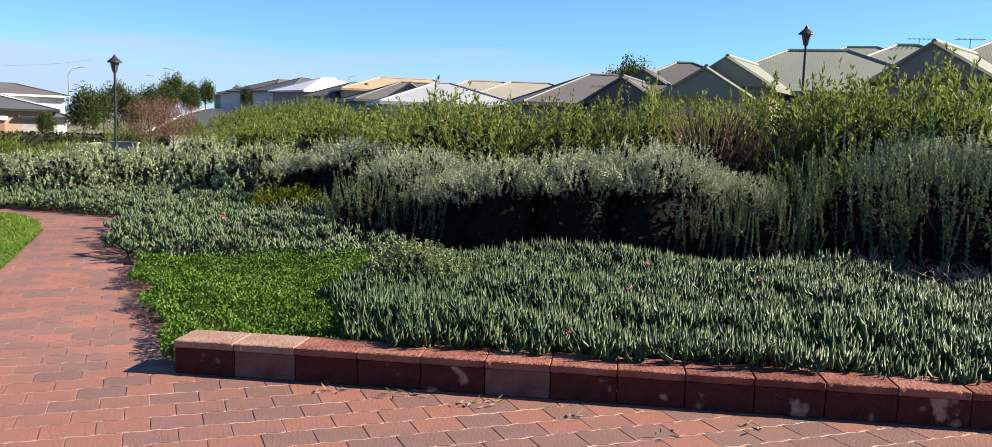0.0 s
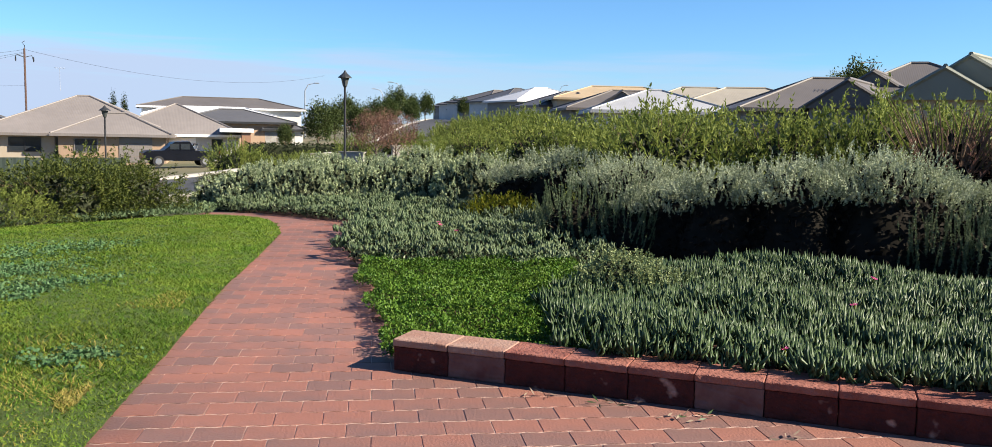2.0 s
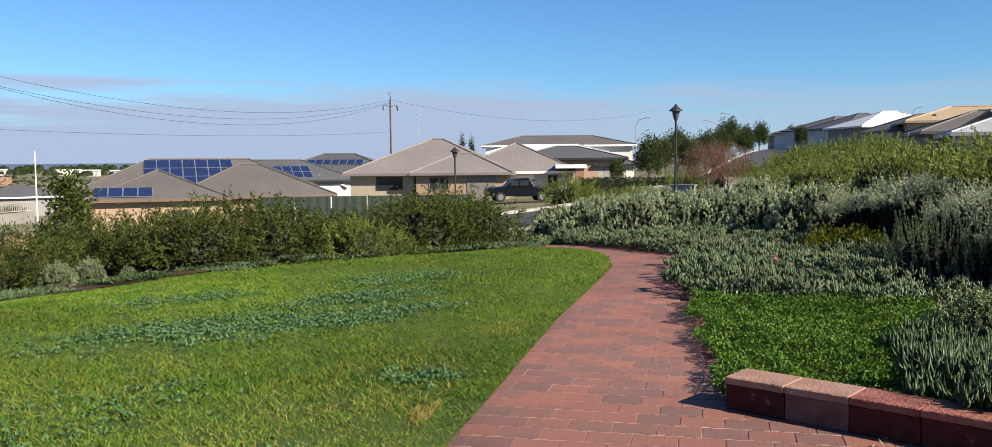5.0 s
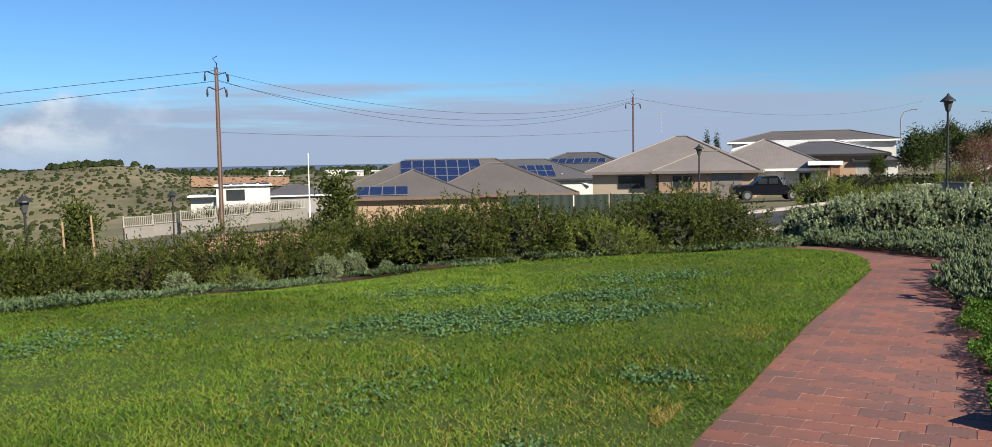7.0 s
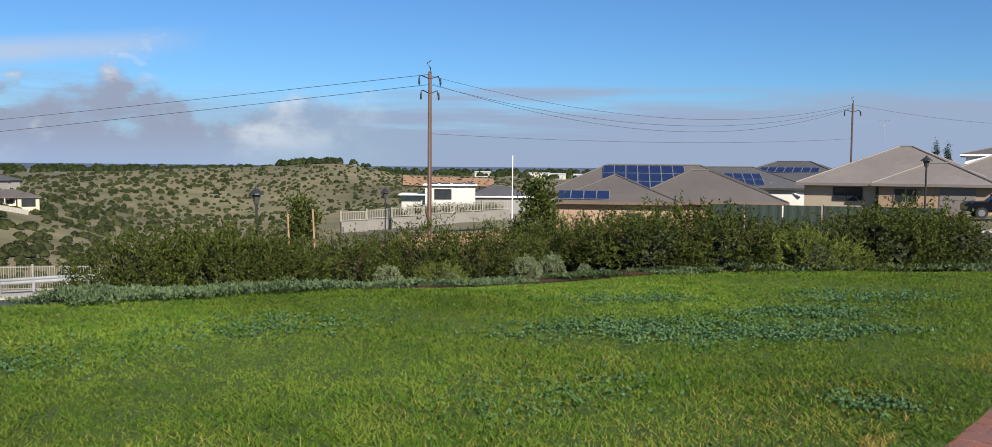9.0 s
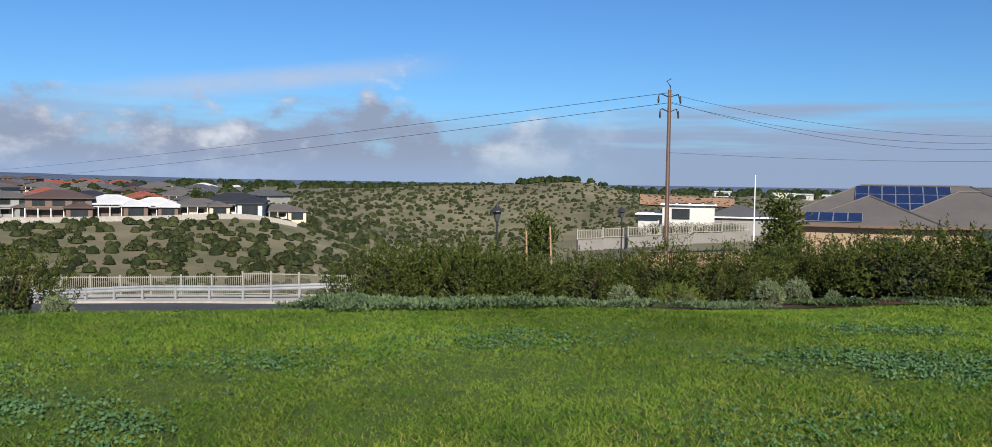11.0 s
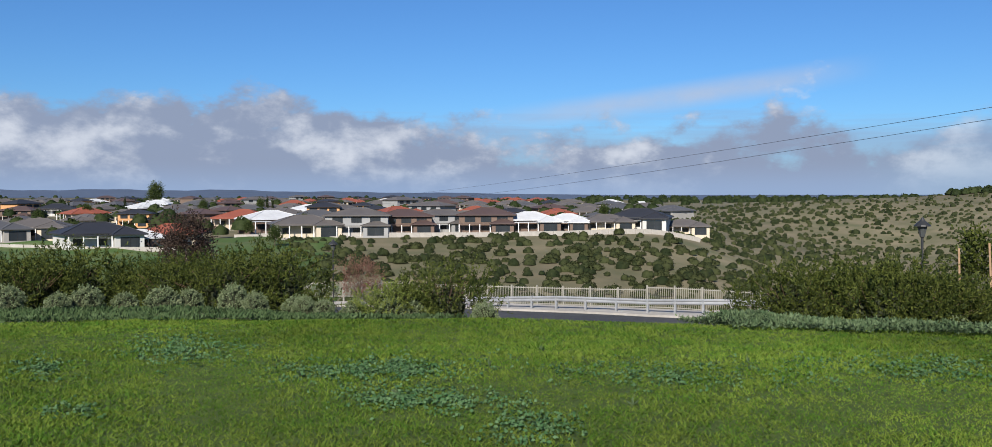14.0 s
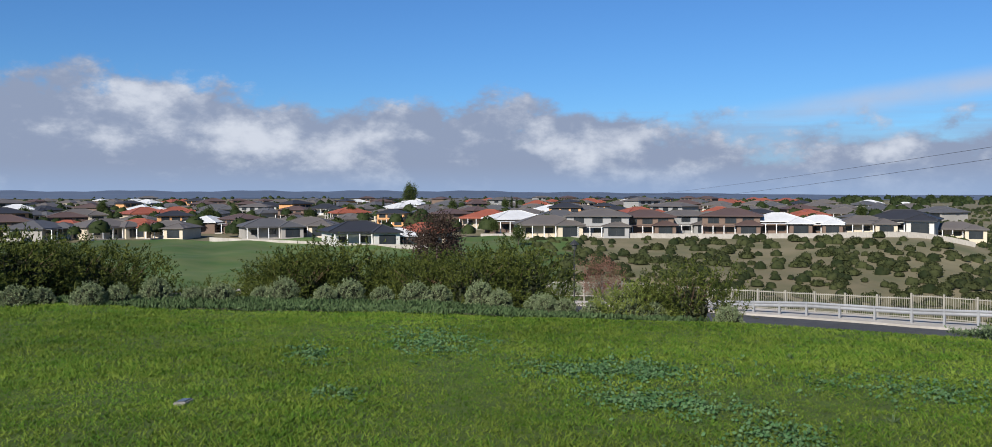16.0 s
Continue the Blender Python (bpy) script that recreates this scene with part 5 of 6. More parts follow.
def solar_array(ob, m, w, d, zt, pitch, over, side, cols, rowsn, x0=0.0, up=0.25, pw=1.0, ph=1.65):
    """Panels on the roof plane of a wing that faces side (-1 front, 1 back)."""
    b = d / 2 + over
    base = m @ Matrix.Translation((x0, side * b, zt)) @ pose(0, 0, 0, 0, 0, 0 if side < 0 else 180) @ pose(0, 0, 0, pitch, 0, 0)
    fr, ce = boxed(0.01, 0.01, 0.06, pw - 0.01, ph - 0.01, 0.1), boxed(0.04, 0.04, 0.098, pw - 0.04, ph - 0.04, 0.106)
    meshes = []
    for b2, mt in ((fr, GALV), (ce, SOLAR)):
        me = bpy.data.meshes.new("panel")
        b2.to_mesh(me)
        b2.free()
        me.materials.append(mt)
        meshes.append(me)
    for c in range(cols):
        for r in range(rowsn):
            pn = part("solar_panel", meshes[0], None, ob, "dark blue solar panel")
            pn.matrix_basis = base @ Matrix.Translation(((c - cols / 2) * pw, up + r * ph, 0))
            part("cell_sheet", meshes[1], None, pn)


def house(a, r, turn, label, z=None, name="house", group=""):
    """An empty for a house at a bearing and distance whose front (-y) faces the viewer when turn is 0."""
    x, y, gz = at(a, r)
    return thing(name, pose(x, y, gz if z is None else z, 0, 0, a + turn), label, "house", group)


TAUPE, SLATE, STONE_ROOF, BRICK_RED = paint(0.265, 0.236, 0.218, "roof"), paint(0.115, 0.115, 0.12, "roof"), paint(0.40, 0.36, 0.29, "roof"), paint(0.33, 0.10, 0.06, "roof")
GREYBROWN, PALE_ROOF, DARK_ROOF, SAGE_ROOF = paint(0.15, 0.135, 0.125, "roof"), paint(0.6, 0.61, 0.62, "roof"), paint(0.04, 0.042, 0.05, "roof"), paint(0.27, 0.28, 0.22, "roof")
TAN, SANDY, WHITEWALL, GREYWALL, BROWNWALL, ORANGE = paint(0.46, 0.32, 0.22), paint(0.52, 0.44, 0.34), paint(0.58, 0.57, 0.54), paint(0.3, 0.29, 0.28), paint(0.2, 0.14, 0.11), paint(0.62, 0.33, 0.15)
WIN = "dark"

# taupe house above the street
h = house(39.6, 86, -8, "tan brick house with taupe hipped metal roof", -1.7)
wing(h, 1.2, 0, 14.0, 13, 2.3, 24, SANDY, TAUPE, TAUPE, 0.6, openings=((-3.5, 2.2, 0.9, 1.9, WIN), (-0.8, 1.0, 0.1, 2.0, "light")))
wing(h, 8.6, 3.4, 11.0, 11.0, 2.35, 24, WHITEWALL, TAUPE, WHITE, 0.6, openings=((0.6, 2.4, 0.1, 2.1, "garage"), (3.6, 0.8, 0.8, 1.9, WIN)))
wing(h, 4.2, -3.9, 8.0, 6.6, 2.32, 24, TAN, TAUPE, TAUPE, 0.5, openings=((-2.0, 1.6, 0.9, 1.9, "light"), (1.7, 2.5, 0.05, 2.1, "garage")))
part("pillar", boxed(14.2, -4.6, -1, 15.0, -4.0, 2.6, 0.03), paint(0.36, 0.2, 0.13), h, "rough stone portico pillar")
part("portico", boxed(12.4, -4.8, 2.62, 15.2, -1.0, 2.95, 0.02), WHITE, h)
# slate house and the pale-roofed one behind
h = house(30.6, 103, 6, "rendered house with a slate-grey hipped roof")
wing(h, 0, 0, 11.5, 9, 3.2, 15, TAN, SLATE, BLACK, 0.5, openings=((-2, 1.8, 1.0, 2.2, WIN),))
wing(h, 5.0, -1.0, 4.0, 7, 2.5, 15, WHITEWALL, SLATE, BLACK, 0.4)
h = house(31.2, 128, 4, "long two-storey white house with pale metal roof")
wing(h, 0, 0, 20, 10, 4.9, 14, WHITEWALL, GREYBROWN, WHITE, 0.6, openings=((-4, 3, 3.4, 4.5, WIN), (3, 2, 3.4, 4.5, WIN)))
wing(h, -2, -7, 15, 6, 3.9, 16, WHITEWALL, PALE_ROOF, WHITE, 0.5)
# solar house across the street
h = house(53.6, 74, 2, "tan brick house with a brown-grey roof and solar panels", -4.0)
m, _ = wing(h, -2.8, 0, 9.0, 9.0, 3.1, 22, TAN, GREYBROWN, BROWNWALL, 0.5, openings=((1.6, 1.2, 1.0, 2.2, "light"),))
solar_array(h, m, 9.0, 9.0, 3.1, 22, 0.5, -1, 4, 1, x0=-2.4, up=0.3)
m, _ = wing(h, 4.2, 2.6, 11.5, 10, 3.1, 24, TAN, GREYBROWN, BROWNWALL, 0.5)
m2, _ = wing(h, 0.5, 6.0, 17, 9.0, 3.75, 24, TAN, GREYBROWN, BROWNWALL, 0.5)
solar_array(h, m2, 17, 9.0, 3.75, 24, 0.5, -1, 7, 3, x0=-0.9, up=0.25)
h = house(49.0, 104, 8, "dark-roofed house with rows of solar panels")
m, _ = wing(h, 0, 0, 16, 10, 3.6, 22, WHITEWALL, SLATE, BLACK, 0.5)
solar_array(h, m, 16, 10, 3.6, 22, 0.5, -1, 7, 2, up=0.6)
h = house(45.0, 116, -10, "charcoal-roofed house with white gable and panels")
m, _ = wing(h, 0, 0, 15, 11, 3.9, 21, GREYWALL, SLATE, BLACK, 0.5)
solar_array(h, m, 15, 11, 3.9, 21, 0.5, -1, 7, 1, up=2.6)
wing(h, 0.5, -12, 6.4, 5.2, 2.5, 22, WHITEWALL, PALE_ROOF, WHITE, 0.4, gable=True, turn=90)
# white flat house beyond the bridge, with the retaining wall and its fence
h = house(66.7, 140, 0, "white flat-roofed modern house beyond the street", -4.1, "modern_house")
part("wall", boxed(-2.8, -4, -1.5, 4.8, 4, 3.0), WHITEWALL, h)
part("lower_wall", boxed(-6.4, -3, -1.5, -2.8, 3, 1.5), WHITEWALL, h)
part("roof", boxed(-3.1, -4.5, 3.004, 5.1, 4.3, 3.2, 0.03), WHITE, h)
part("awning", boxed(-6.8, -4.4, 1.504, -2.82, 3, 1.7, 0.03), WHITE, h)
part("balcony_opening", boxed(-1.4, -4.06, 0.9, 1.2, -4.003, 2.5), GLASS, h, "dark balcony opening")
for k in range(4):
    part("panel", boxed(-2.4 + k * 1.9, -3.6, 3.22, -0.9 + k * 1.9, -1.8, 3.36), SOLAR, h)
h = house(63.2, 152, 8, "low house with a grey metal roof beyond the street", -4.9)
wing(h, 0, 0, 10, 8, 1.9, 20, GREYWALL, SLATE, WHITE, 0.5)
wl = [Vector(at(a, r)[:2]) for a, r in ((73.2, 78), (70, 80), (66, 83), (62.5, 86))]
rw = thing("retaining_wall", pose(0, 0, 0), "pale concrete retaining wall with a picket fence on top", "wall", kind="structure")
for p, q in zip(wl, wl[1:]):
    n = 2
    for k in range(n):
        u, v = p.lerp(q, k / n), p.lerp(q, (k + 1) / n)
        g = thing("fence_panel", pose(u.x, u.y, -3.1 + 0.13 * (73.2 - math.degrees(math.atan2(-u.x, u.y))) * 0.6, 0, -0.9, math.degrees(math.atan2(v.y - u.y, v.x - u.x))), "cream picket fence panel on a retaining wall", "fence", "bridge fence panels")
        w = (v - u).length
        part("post", boxed(-0.06, -0.06, 0, 0.06, 0.06, 0.95), CREAM, g)
        sl = bmesh.new()
        for s in range(int(w / 0.16)):
            box(sl, s * 0.16 + 0.05, -0.012, 0.06, s * 0.16 + 0.09, 0.012, 0.85)
        tagged(part("picket_infill", sl, CREAM, g), kind="stuff")
        for zz in (0.1, 0.8):
            part("rail", boxed(0.06, -0.02, zz, w - 0.06, 0.02, zz + 0.05), CREAM, g)
        s = part("panel", boxed(0, -0.15, -0.95, w, 0.15, 0.0, 0.01), CONCRETE, rw)
        s.matrix_basis = pose(u.x, u.y, -3.1 + 0.13 * (73.2 - math.degrees(math.atan2(-u.x, u.y))) * 0.6, 0, -0.9, math.degrees(math.atan2(v.y - u.y, v.x - u.x)))

tagged(new("earth_bank", polar_sheet("earth_bank", 62.5, 73.5, 20, np.linspace(60, 76, 8), 0.45, BANK)), "bare orange earth bank below the retaining wall", "ground", kind="structure")

# houses up the right-hand slope
ROW = [  # bearing, distance, turn, width, depth, pitch, bearing height of the ridge, roof, wall, small gable (offset, turn) or None
    (-28.6, 44, 8, 9, 8, 25, 5.6, SAGE_ROOF, GREYWALL, (-2.5, 70)), (-23.4, 52, 10, 10, 9, 24, 5.4, SAGE_ROOF, SANDY, None), (-18.6, 50, 5, 12, 9, 25, 5.1, SAGE_ROOF, SANDY, (-3.8, 75)),
    (-13.4, 48, 12, 8, 7, 24, 4.0, SAGE_ROOF, SANDY, (-1.8, 78)), (-10.8, 60, 8, 10, 9, 25, 4.3, GREYBROWN, SANDY, (-2.6, 75)), (-9.0, 52, 5, 7, 6.5, 22, 3.15, GREYBROWN, GREYWALL, (-1.4, 75)),
    (-5.9, 62, 15, 12, 10, 21, 3.45, GREYBROWN, GREYWALL, None), (-1.2, 72, 10, 12, 9, 20, 2.85, STONE_ROOF, GREYWALL, None), (4.3, 66, 10, 9, 8, 19, 2.65, paint(0.42, 0.43, 0.45, "roof"), WHITEWALL, None), (1.6, 80, 10, 12, 9, 20, 2.85, STONE_ROOF, SANDY, None),
    (6.6, 104, 12, 15, 9, 17, 2.85, paint(0.5, 0.38, 0.24, "roof"), SANDY, None), (5.9, 82, 14, 12, 9, 19, 2.6, GREYBROWN, GREYWALL, (-2, 80)), (9.4, 108, 22, 11, 9, 20, 2.5, GREYBROWN, WHITEWALL, (-2, 80)), (11.4, 128, 28, 12, 10, 20, 2.7, PALE_ROOF, GREYWALL, None),
    (12.9, 150, 32, 12, 11, 21, 2.65, SLATE, WHITEWALL, (-3, 80)), (14.1, 172, 38, 12, 10, 20, 2.5, GREYBROWN, GREYWALL, None), (15.1, 200, 42, 12, 10, 20, 2.25, SLATE, WHITEWALL, None), (15.9, 230, 42, 12, 10, 20, 2.05, GREYBROWN, WHITEWALL, None), (16.5, 262, 42, 12, 10, 20, 1.85, SLATE, GREYWALL, None), (-21.0, 68, 5, 13, 11, 24, 5.3, SAGE_ROOF, GREYWALL, None),
]
for a, r, tn, w, d, pt, top, rf, wl_, gb in ROW:
    rise = (d / 2 + 0.5) * math.tan(radians(pt))
    z = EYE + r * math.tan(radians(top)) - 2.7 - rise
    h = house(a, r, tn, "single-storey house with a metal roof up the slope", z, group="houses up the slope")
    fc = BLACK if rf is SLATE else rf
    wing(h, 0, 0, w, d, 2.7, pt, wl_, rf, fc, 0.5, openings=((-w * 0.25, 1.8, 0.9, 2.1, WIN), (w * 0.2, 2.4, 0.1, 2.2, "garage"), (w * 0.4, 0.9, 0.9, 2.1, "light")))
    if gb:
        wing(h, gb[0], -d / 2 - 0.6, 5.0, 3.6, 2.72, 32, wl_, rf, fc, 0.35, True, turn=gb[1])

for a, r, top, h in ((-24.0, 52, 5.8, 1.8), (-8.2, 60, 4.4, 1.8), (-26.6, 45, 5.75, 1.5), (40.0, 122, 3.0, 1.8)):
    x, y, _ = at(a, r)
    an = thing("roof_antenna", pose(x, y, EYE + r * math.tan(radians(top)) - h, 0, 0, a + 25), "thin metal television aerial above a roof", "aerial", "roof aerials")
    part("mast", tube(bmesh.new(), [(0, 0, -1.0), (0, 0, h)], [0.025, 0.02], 6), GALV, an)
    part("boom", tube(bmesh.new(), [(-0.6, 0, h - 0.05), (0.6, 0, h)], [0.018, 0.018], 6), GALV, an)
    for k in range(6):
        part("rod", tube(bmesh.new(), [(-0.55 + k * 0.22, -0.28, h - 0.03), (-0.55 + k * 0.22, 0.28, h - 0.03)], [0.012, 0.012], 5), GALV, an)

# the town on the far rim: a few house kinds, repeated
KINDS = []
for nm, rf, wl_, w, d, wh, pt in (("red", BRICK_RED, SANDY, 12, 9.5, 2.9, 21), ("slate", SLATE, paint(0.42, 0.40, 0.37), 13, 9, 2.9, 20), ("tall", GREYBROWN, paint(0.36, 0.36, 0.36), 14, 9, 5.4, 18), ("white", PALE_ROOF, BROWNWALL, 12, 9, 3.2, 20), ("dark", DARK_ROOF, WHITEWALL, 12, 8.5, 3.0, 21), ("cream", GREYBROWN, paint(0.60, 0.52, 0.40), 13, 9, 2.9, 20), ("orange", DARK_ROOF, ORANGE, 10, 8, 5.2, 20), ("brown", paint(0.12, 0.08, 0.07, "roof"), BROWNWALL, 12, 9, 5.0, 20)):
    h = thing("house", pose(0, 0, -300), {"red": "cream house with a terracotta tiled roof", "slate": "grey house with a slate roof", "tall": "two-storey grey house with a brown-grey roof", "white": "dark brick house with a white metal roof", "dark": "white house with a near-black roof", "cream": "sandy house with a brown-grey roof", "orange": "two-storey orange rendered house", "brown": "two-storey brown brick house"}[nm], "house", "houses on the far rim")
    op = [(x, 1.5, 0.9, 2.0, WIN) for x in (-w * 0.32, 0, w * 0.3)]
    if wh > 4:
        op += [(x, 2.2, wh - 1.9, wh - 0.5, WIN) for x in (-w * 0.3, 0, w * 0.3)]
    wing(h, 0, 0, w, d, wh, pt, wl_, rf, rf, 0.6, openings=op)
    wing(h, w * 0.32, -d * 0.45, w * 0.4, d * 0.7, min(wh, 2.8), pt, wl_, rf, rf, 0.5, openings=((0, w * 0.25, 0.2, 2.2, WIN),))
    part("veranda_roof", boxed(-w * 0.5, -d * 0.5 - 2.2, min(wh, 2.7) - 0.14, w * 0.1, -d * 0.5 - 0.62, min(wh, 2.7), 0.02), rf, h)
    for k in range(4):
        part("veranda_post", boxed(-w * 0.49 + k * w * 0.19, -d * 0.5 - 2.15, -0.8, -w * 0.49 + k * w * 0.19 + 0.16, -d * 0.5 - 2.0, min(wh, 2.7) - 0.15), WHITE, h)
    part("terrace", boxed(-w * 0.5, -d * 0.5 - 2.3, -1.6, w * 0.12, -d * 0.5 - 0.02, -0.05), PALE_CONCRETE, h)
    KINDS.append(h)
near_row = [  # bearing, distance, kind, scale, turn
    (92.0, 248, 5, 0.9, 6), (94.7, 242, 4, 1.25, -8), (96.9, 238, 5, 0.95, 12), (99.3, 236, 3, 0.95, -6), (101.7, 234, 3, 1.1, 8), (104.4, 233, 7, 1.15, -4), (107.4, 246, 2, 1.0, 10), (109.7, 236, 7, 1.1, 5), (112.6, 232, 2, 1.12, -6), (116.0, 233, 5, 1.2, 8), (118.0, 258, 3, 1.25, 20),
    (114.8, 330, 6, 1.15, 0), (112.7, 345, 4, 0.9, 20), (110.2, 300, 0, 1.2, 30), (119.6, 282, 0, 1.2, -20), (115.2, 290, 1, 1.1, 10), (112.6, 288, 1, 1.1, -20), (105.6, 285, 5, 1.0, 0), (102.8, 290, 6, 0.9, 10), (128.0, 214, 4, 1.25, 14), (123.8, 222, 0, 1.05, -10), (125.6, 218, 3, 0.8, 10), (133.5, 246, 1, 1.1, 12), (131.0, 252, 5, 1.1, -14)]
town = []
rn = random.Random(5)
for r, n, a0, a1 in ((262, 9, 134, 151), (300, 17, 96, 149), (345, 23, 92, 150), (400, 26, 93, 151), (470, 27, 94, 151), (560, 28, 96, 151), (680, 28, 100, 151), (840, 26, 102, 151)):
    for i in range(n):
        town.append((a0 + (a1 - a0) * (i + rn.uniform(0.2, 0.8)) / n, r + rn.uniform(-14, 14), rn.choice((0, 0, 1, 1, 5, 2, 4, 5, 5, 7, 3, 6, 7))))
for a, r, k, size, tn in near_row + [(a, r, k, rn.uniform(0.85, 1.15), rn.uniform(-70, 70)) for a, r, k in town]:
    x, y, z = at(a, r)
    m = pose(x, y, z + 0.1, 0, 0, a + tn) @ Matrix.Diagonal((size, size, size * (0.84 if k in (2, 6, 7) else 0.95), 1))
    if KINDS[k].matrix_basis.translation.z < -200:
        KINDS[k].matrix_basis = m
    else:
        copy_thing(KINDS[k], pose(0, 0, 0)).matrix_basis = m
for k in KINDS:
    assert k.matrix_basis.translation.z > -200
rim = [(91, 232), (95, 226), (99.5, 222), (105, 222), (111, 224), (115.5, 228), (120.2, 236)]
rim_wall = thing("boundary_wall", pose(0, 0, 0), "pale concrete boundary wall along the rim", "wall", kind="structure")
for (a0, r0), (a1, r1) in list(zip(rim, rim[1:])) + [((123.6, 200), (128, 206)), ((128, 206), (137, 232))]:
    for k in range(8):
        p, q = Vector(at(a0 + (a1 - a0) * k / 8, r0 + (r1 - r0) * k / 8)), Vector(at(a0 + (a1 - a0) * (k + 1) / 8, r0 + (r1 - r0) * (k + 1) / 8))
        w = (q - p).length
        s = part("panel", boxed(0, -0.08, -0.6, w - 0.05, 0.08, 1.05), PALE_CONCRETE, rim_wall)
        s.matrix_basis = pose(*p, 0, -math.degrees(math.atan2(q.z - p.z, (q - p).xy.length)), math.degrees(math.atan2(q.y - p.y, q.x - p.x)))

# ---- trees ----


def tree(name, h, rx, rz, material, label, trunk=0.12, n=700, per=14, L=0.25, W=0.09, limbs=9, base=0.45, up=0.3, bark=None):
    ob = thing(name, pose(0, 0, -200), label, "tree")
    bm = bmesh.new()
    tube(bm, [(0, 0, -0.2), (0.03 * h, 0, h * base * 0.6), (0, 0.02 * h, h * 0.75)], [trunk, trunk * 0.75, trunk * 0.3], 8)
    part("trunk", bm, bark or BARK, ob)
    for i in range(limbs):
        bm = bmesh.new()
        a = i * 2.4
        z0 = h * (base * 0.55 + 0.3 * i / limbs)
        e = Vector((math.cos(a) * rx * 0.75, math.sin(a) * rx * 0.75, min(h * 0.95, z0 + rz * 0.7)))
        tube(bm, [(0.02 * h, 0, z0), (e.x * 0.5, e.y * 0.5, z0 + (e.z - z0) * 0.6), e], [trunk * 0.5, trunk * 0.3, trunk * 0.1], 5)
        part("limb", bm, bark or BARK, ob)
    th, cz = RNG.uniform(0, math.tau, n), RNG.uniform(-0.7, 1, n)
    N = np.stack([np.cos(th) * np.sqrt(1 - cz ** 2), np.sin(th) * np.sqrt(1 - cz ** 2), cz], 1)
    ph = RNG.uniform(0, 6, 3)
    k = (1 + 0.3 * np.sin(3 * th + ph[0]) * np.sin(3 * cz + ph[1]) + 0.2 * np.sin(7 * th + ph[2])) * RNG.uniform(0.35, 1, n) ** 0.5
    E = N * np.array([rx, rx, rz]) * k[:, None] + np.array([0, 0, h - rz])
    P = (E[:, None] + RNG.normal(size=(n, per, 3)) * L * 0.9).reshape(-1, 3)
    D = unit(np.repeat(N, per, 0) * 0.5 + np.array([0, 0, up]) + RNG.normal(size=P.shape) * 0.7)
    V, F = leaves(P, D, L * RNG.uniform(0.6, 1.3, len(P)), W)
    part("crown", mesh_np("crown", V, F, material), None, ob)
    return ob


def plant(ob, rows, group=""):
    put(ob, polar(*rows), group or "trees", 2)


plant(tree("purple_tree", 7.5, 1.9, 2.5, L_PURPLE, "dark purple-leaved tree with pale limbs beyond the lawn", 0.13, 520, 12, 0.22, 0.1, base=0.3, bark=PALE_BARK), [(122.9, 62, 0.92)])
plant(tree("red_tree", 5.0, 2.1, 1.9, L_RED, "sparse red-brown leaved tree", 0.1, 420, 9, 0.17, 0.06, base=0.3), [(112.5, 66, 0.8), (21.8, 47, 0.6), (20.6, 48.5, 0.56)], "red-brown trees")
plant(tree("sapling", 2.4, 0.36, 0.75, L_OLIVE, "young staked tree with dark green leaves", 0.03, 160, 10, 0.12, 0.05, 5), [(75.5, 17.2, 0.74), (60.7, 23, 1.12), (61.9, 23.5, 0.7)], "young trees")
plant(tree("street_tree", 5.5, 1.35, 2.1, L_STREET, "dark green rounded street tree", 0.14, 520, 9, 0.26, 0.12), [(25.4, 80, 0.82), (24.4, 95, 0.78), (22.9, 85, 0.72), (21.9, 100, 0.78), (20.5, 140, 1.1), (19.5, 120, 0.72), (18.7, 170, 1.0), (19.6, 200, 1.1), (16.9, 210, 0.9), (16.3, 160, 0.7), (27.4, 92, 0.5), (23.6, 120, 0.95), (21.0, 118, 0.85), (-7.6, 84, 1.1), (-6.4, 88, 0.95), (124.7, 500, 2.5), (118.6, 420, 1.2), (97, 300, 1.1), (131, 300, 1.0), (137, 290, 1.2), (147, 300, 1.2), (143, 380, 1.2), (135.5, 350, 1.0), (128.4, 340, 1.1), (122, 390, 1.2), (119.3, 236, 0.8), (117.8, 205, 0.9)], "street trees")

def stake(a, r, h):
    x, y, z = at(a, r)
    ob = thing("tree_stake", pose(x, y, z, RNG.uniform(-3, 3), RNG.uniform(-3, 3), a), "rough timber stake beside a young tree", "stake", "tree stakes")
    part("shaft", boxed(-0.016, -0.016, -0.1, 0.016, 0.016, h, 0.004), STAKE, ob)


for a, r, h in ((76.3, 16.9, 1.45), (74.7, 16.9, 1.5),):
    stake(a, r, h)
plant(tree("conifer", 7.0, 0.4, 3.2, L_DARK, "narrow dark conifer behind the houses", 0.12, 260, 9, 0.18, 0.1, base=0.2, up=0.8), [(37.2, 150, 1.05), (36.6, 152, 1.0), (126.4, 420, 1.0), (118.2, 400, 1.1), (117.9, 402, 0.9), (129.8, 430, 1.0), (129.4, 428, 0.8)], "conifers")


def mast_light(a, r, top, face):
    x, y, z = at(a, r)
    h = EYE + r * math.tan(radians(top)) - z
    ob = thing("mast_light", pose(x, y, z, 0, 0, a), "tall grey road light with a curved arm", "street light", "grey road lights")
    part("mast", tube(bmesh.new(), [(0, 0, -0.2), (0, 0, h * 0.86), (face * 0.5, 0, h * 0.97), (face * 1.6, 0, h)], [0.11, 0.08, 0.06, 0.05], 8), GALV, ob)
    part("head", boxed(min(face * 1.5, face * 2.3), -0.13, h - 0.06, max(face * 1.5, face * 2.3), 0.13, h + 0.1, 0.03), GALV, ob)


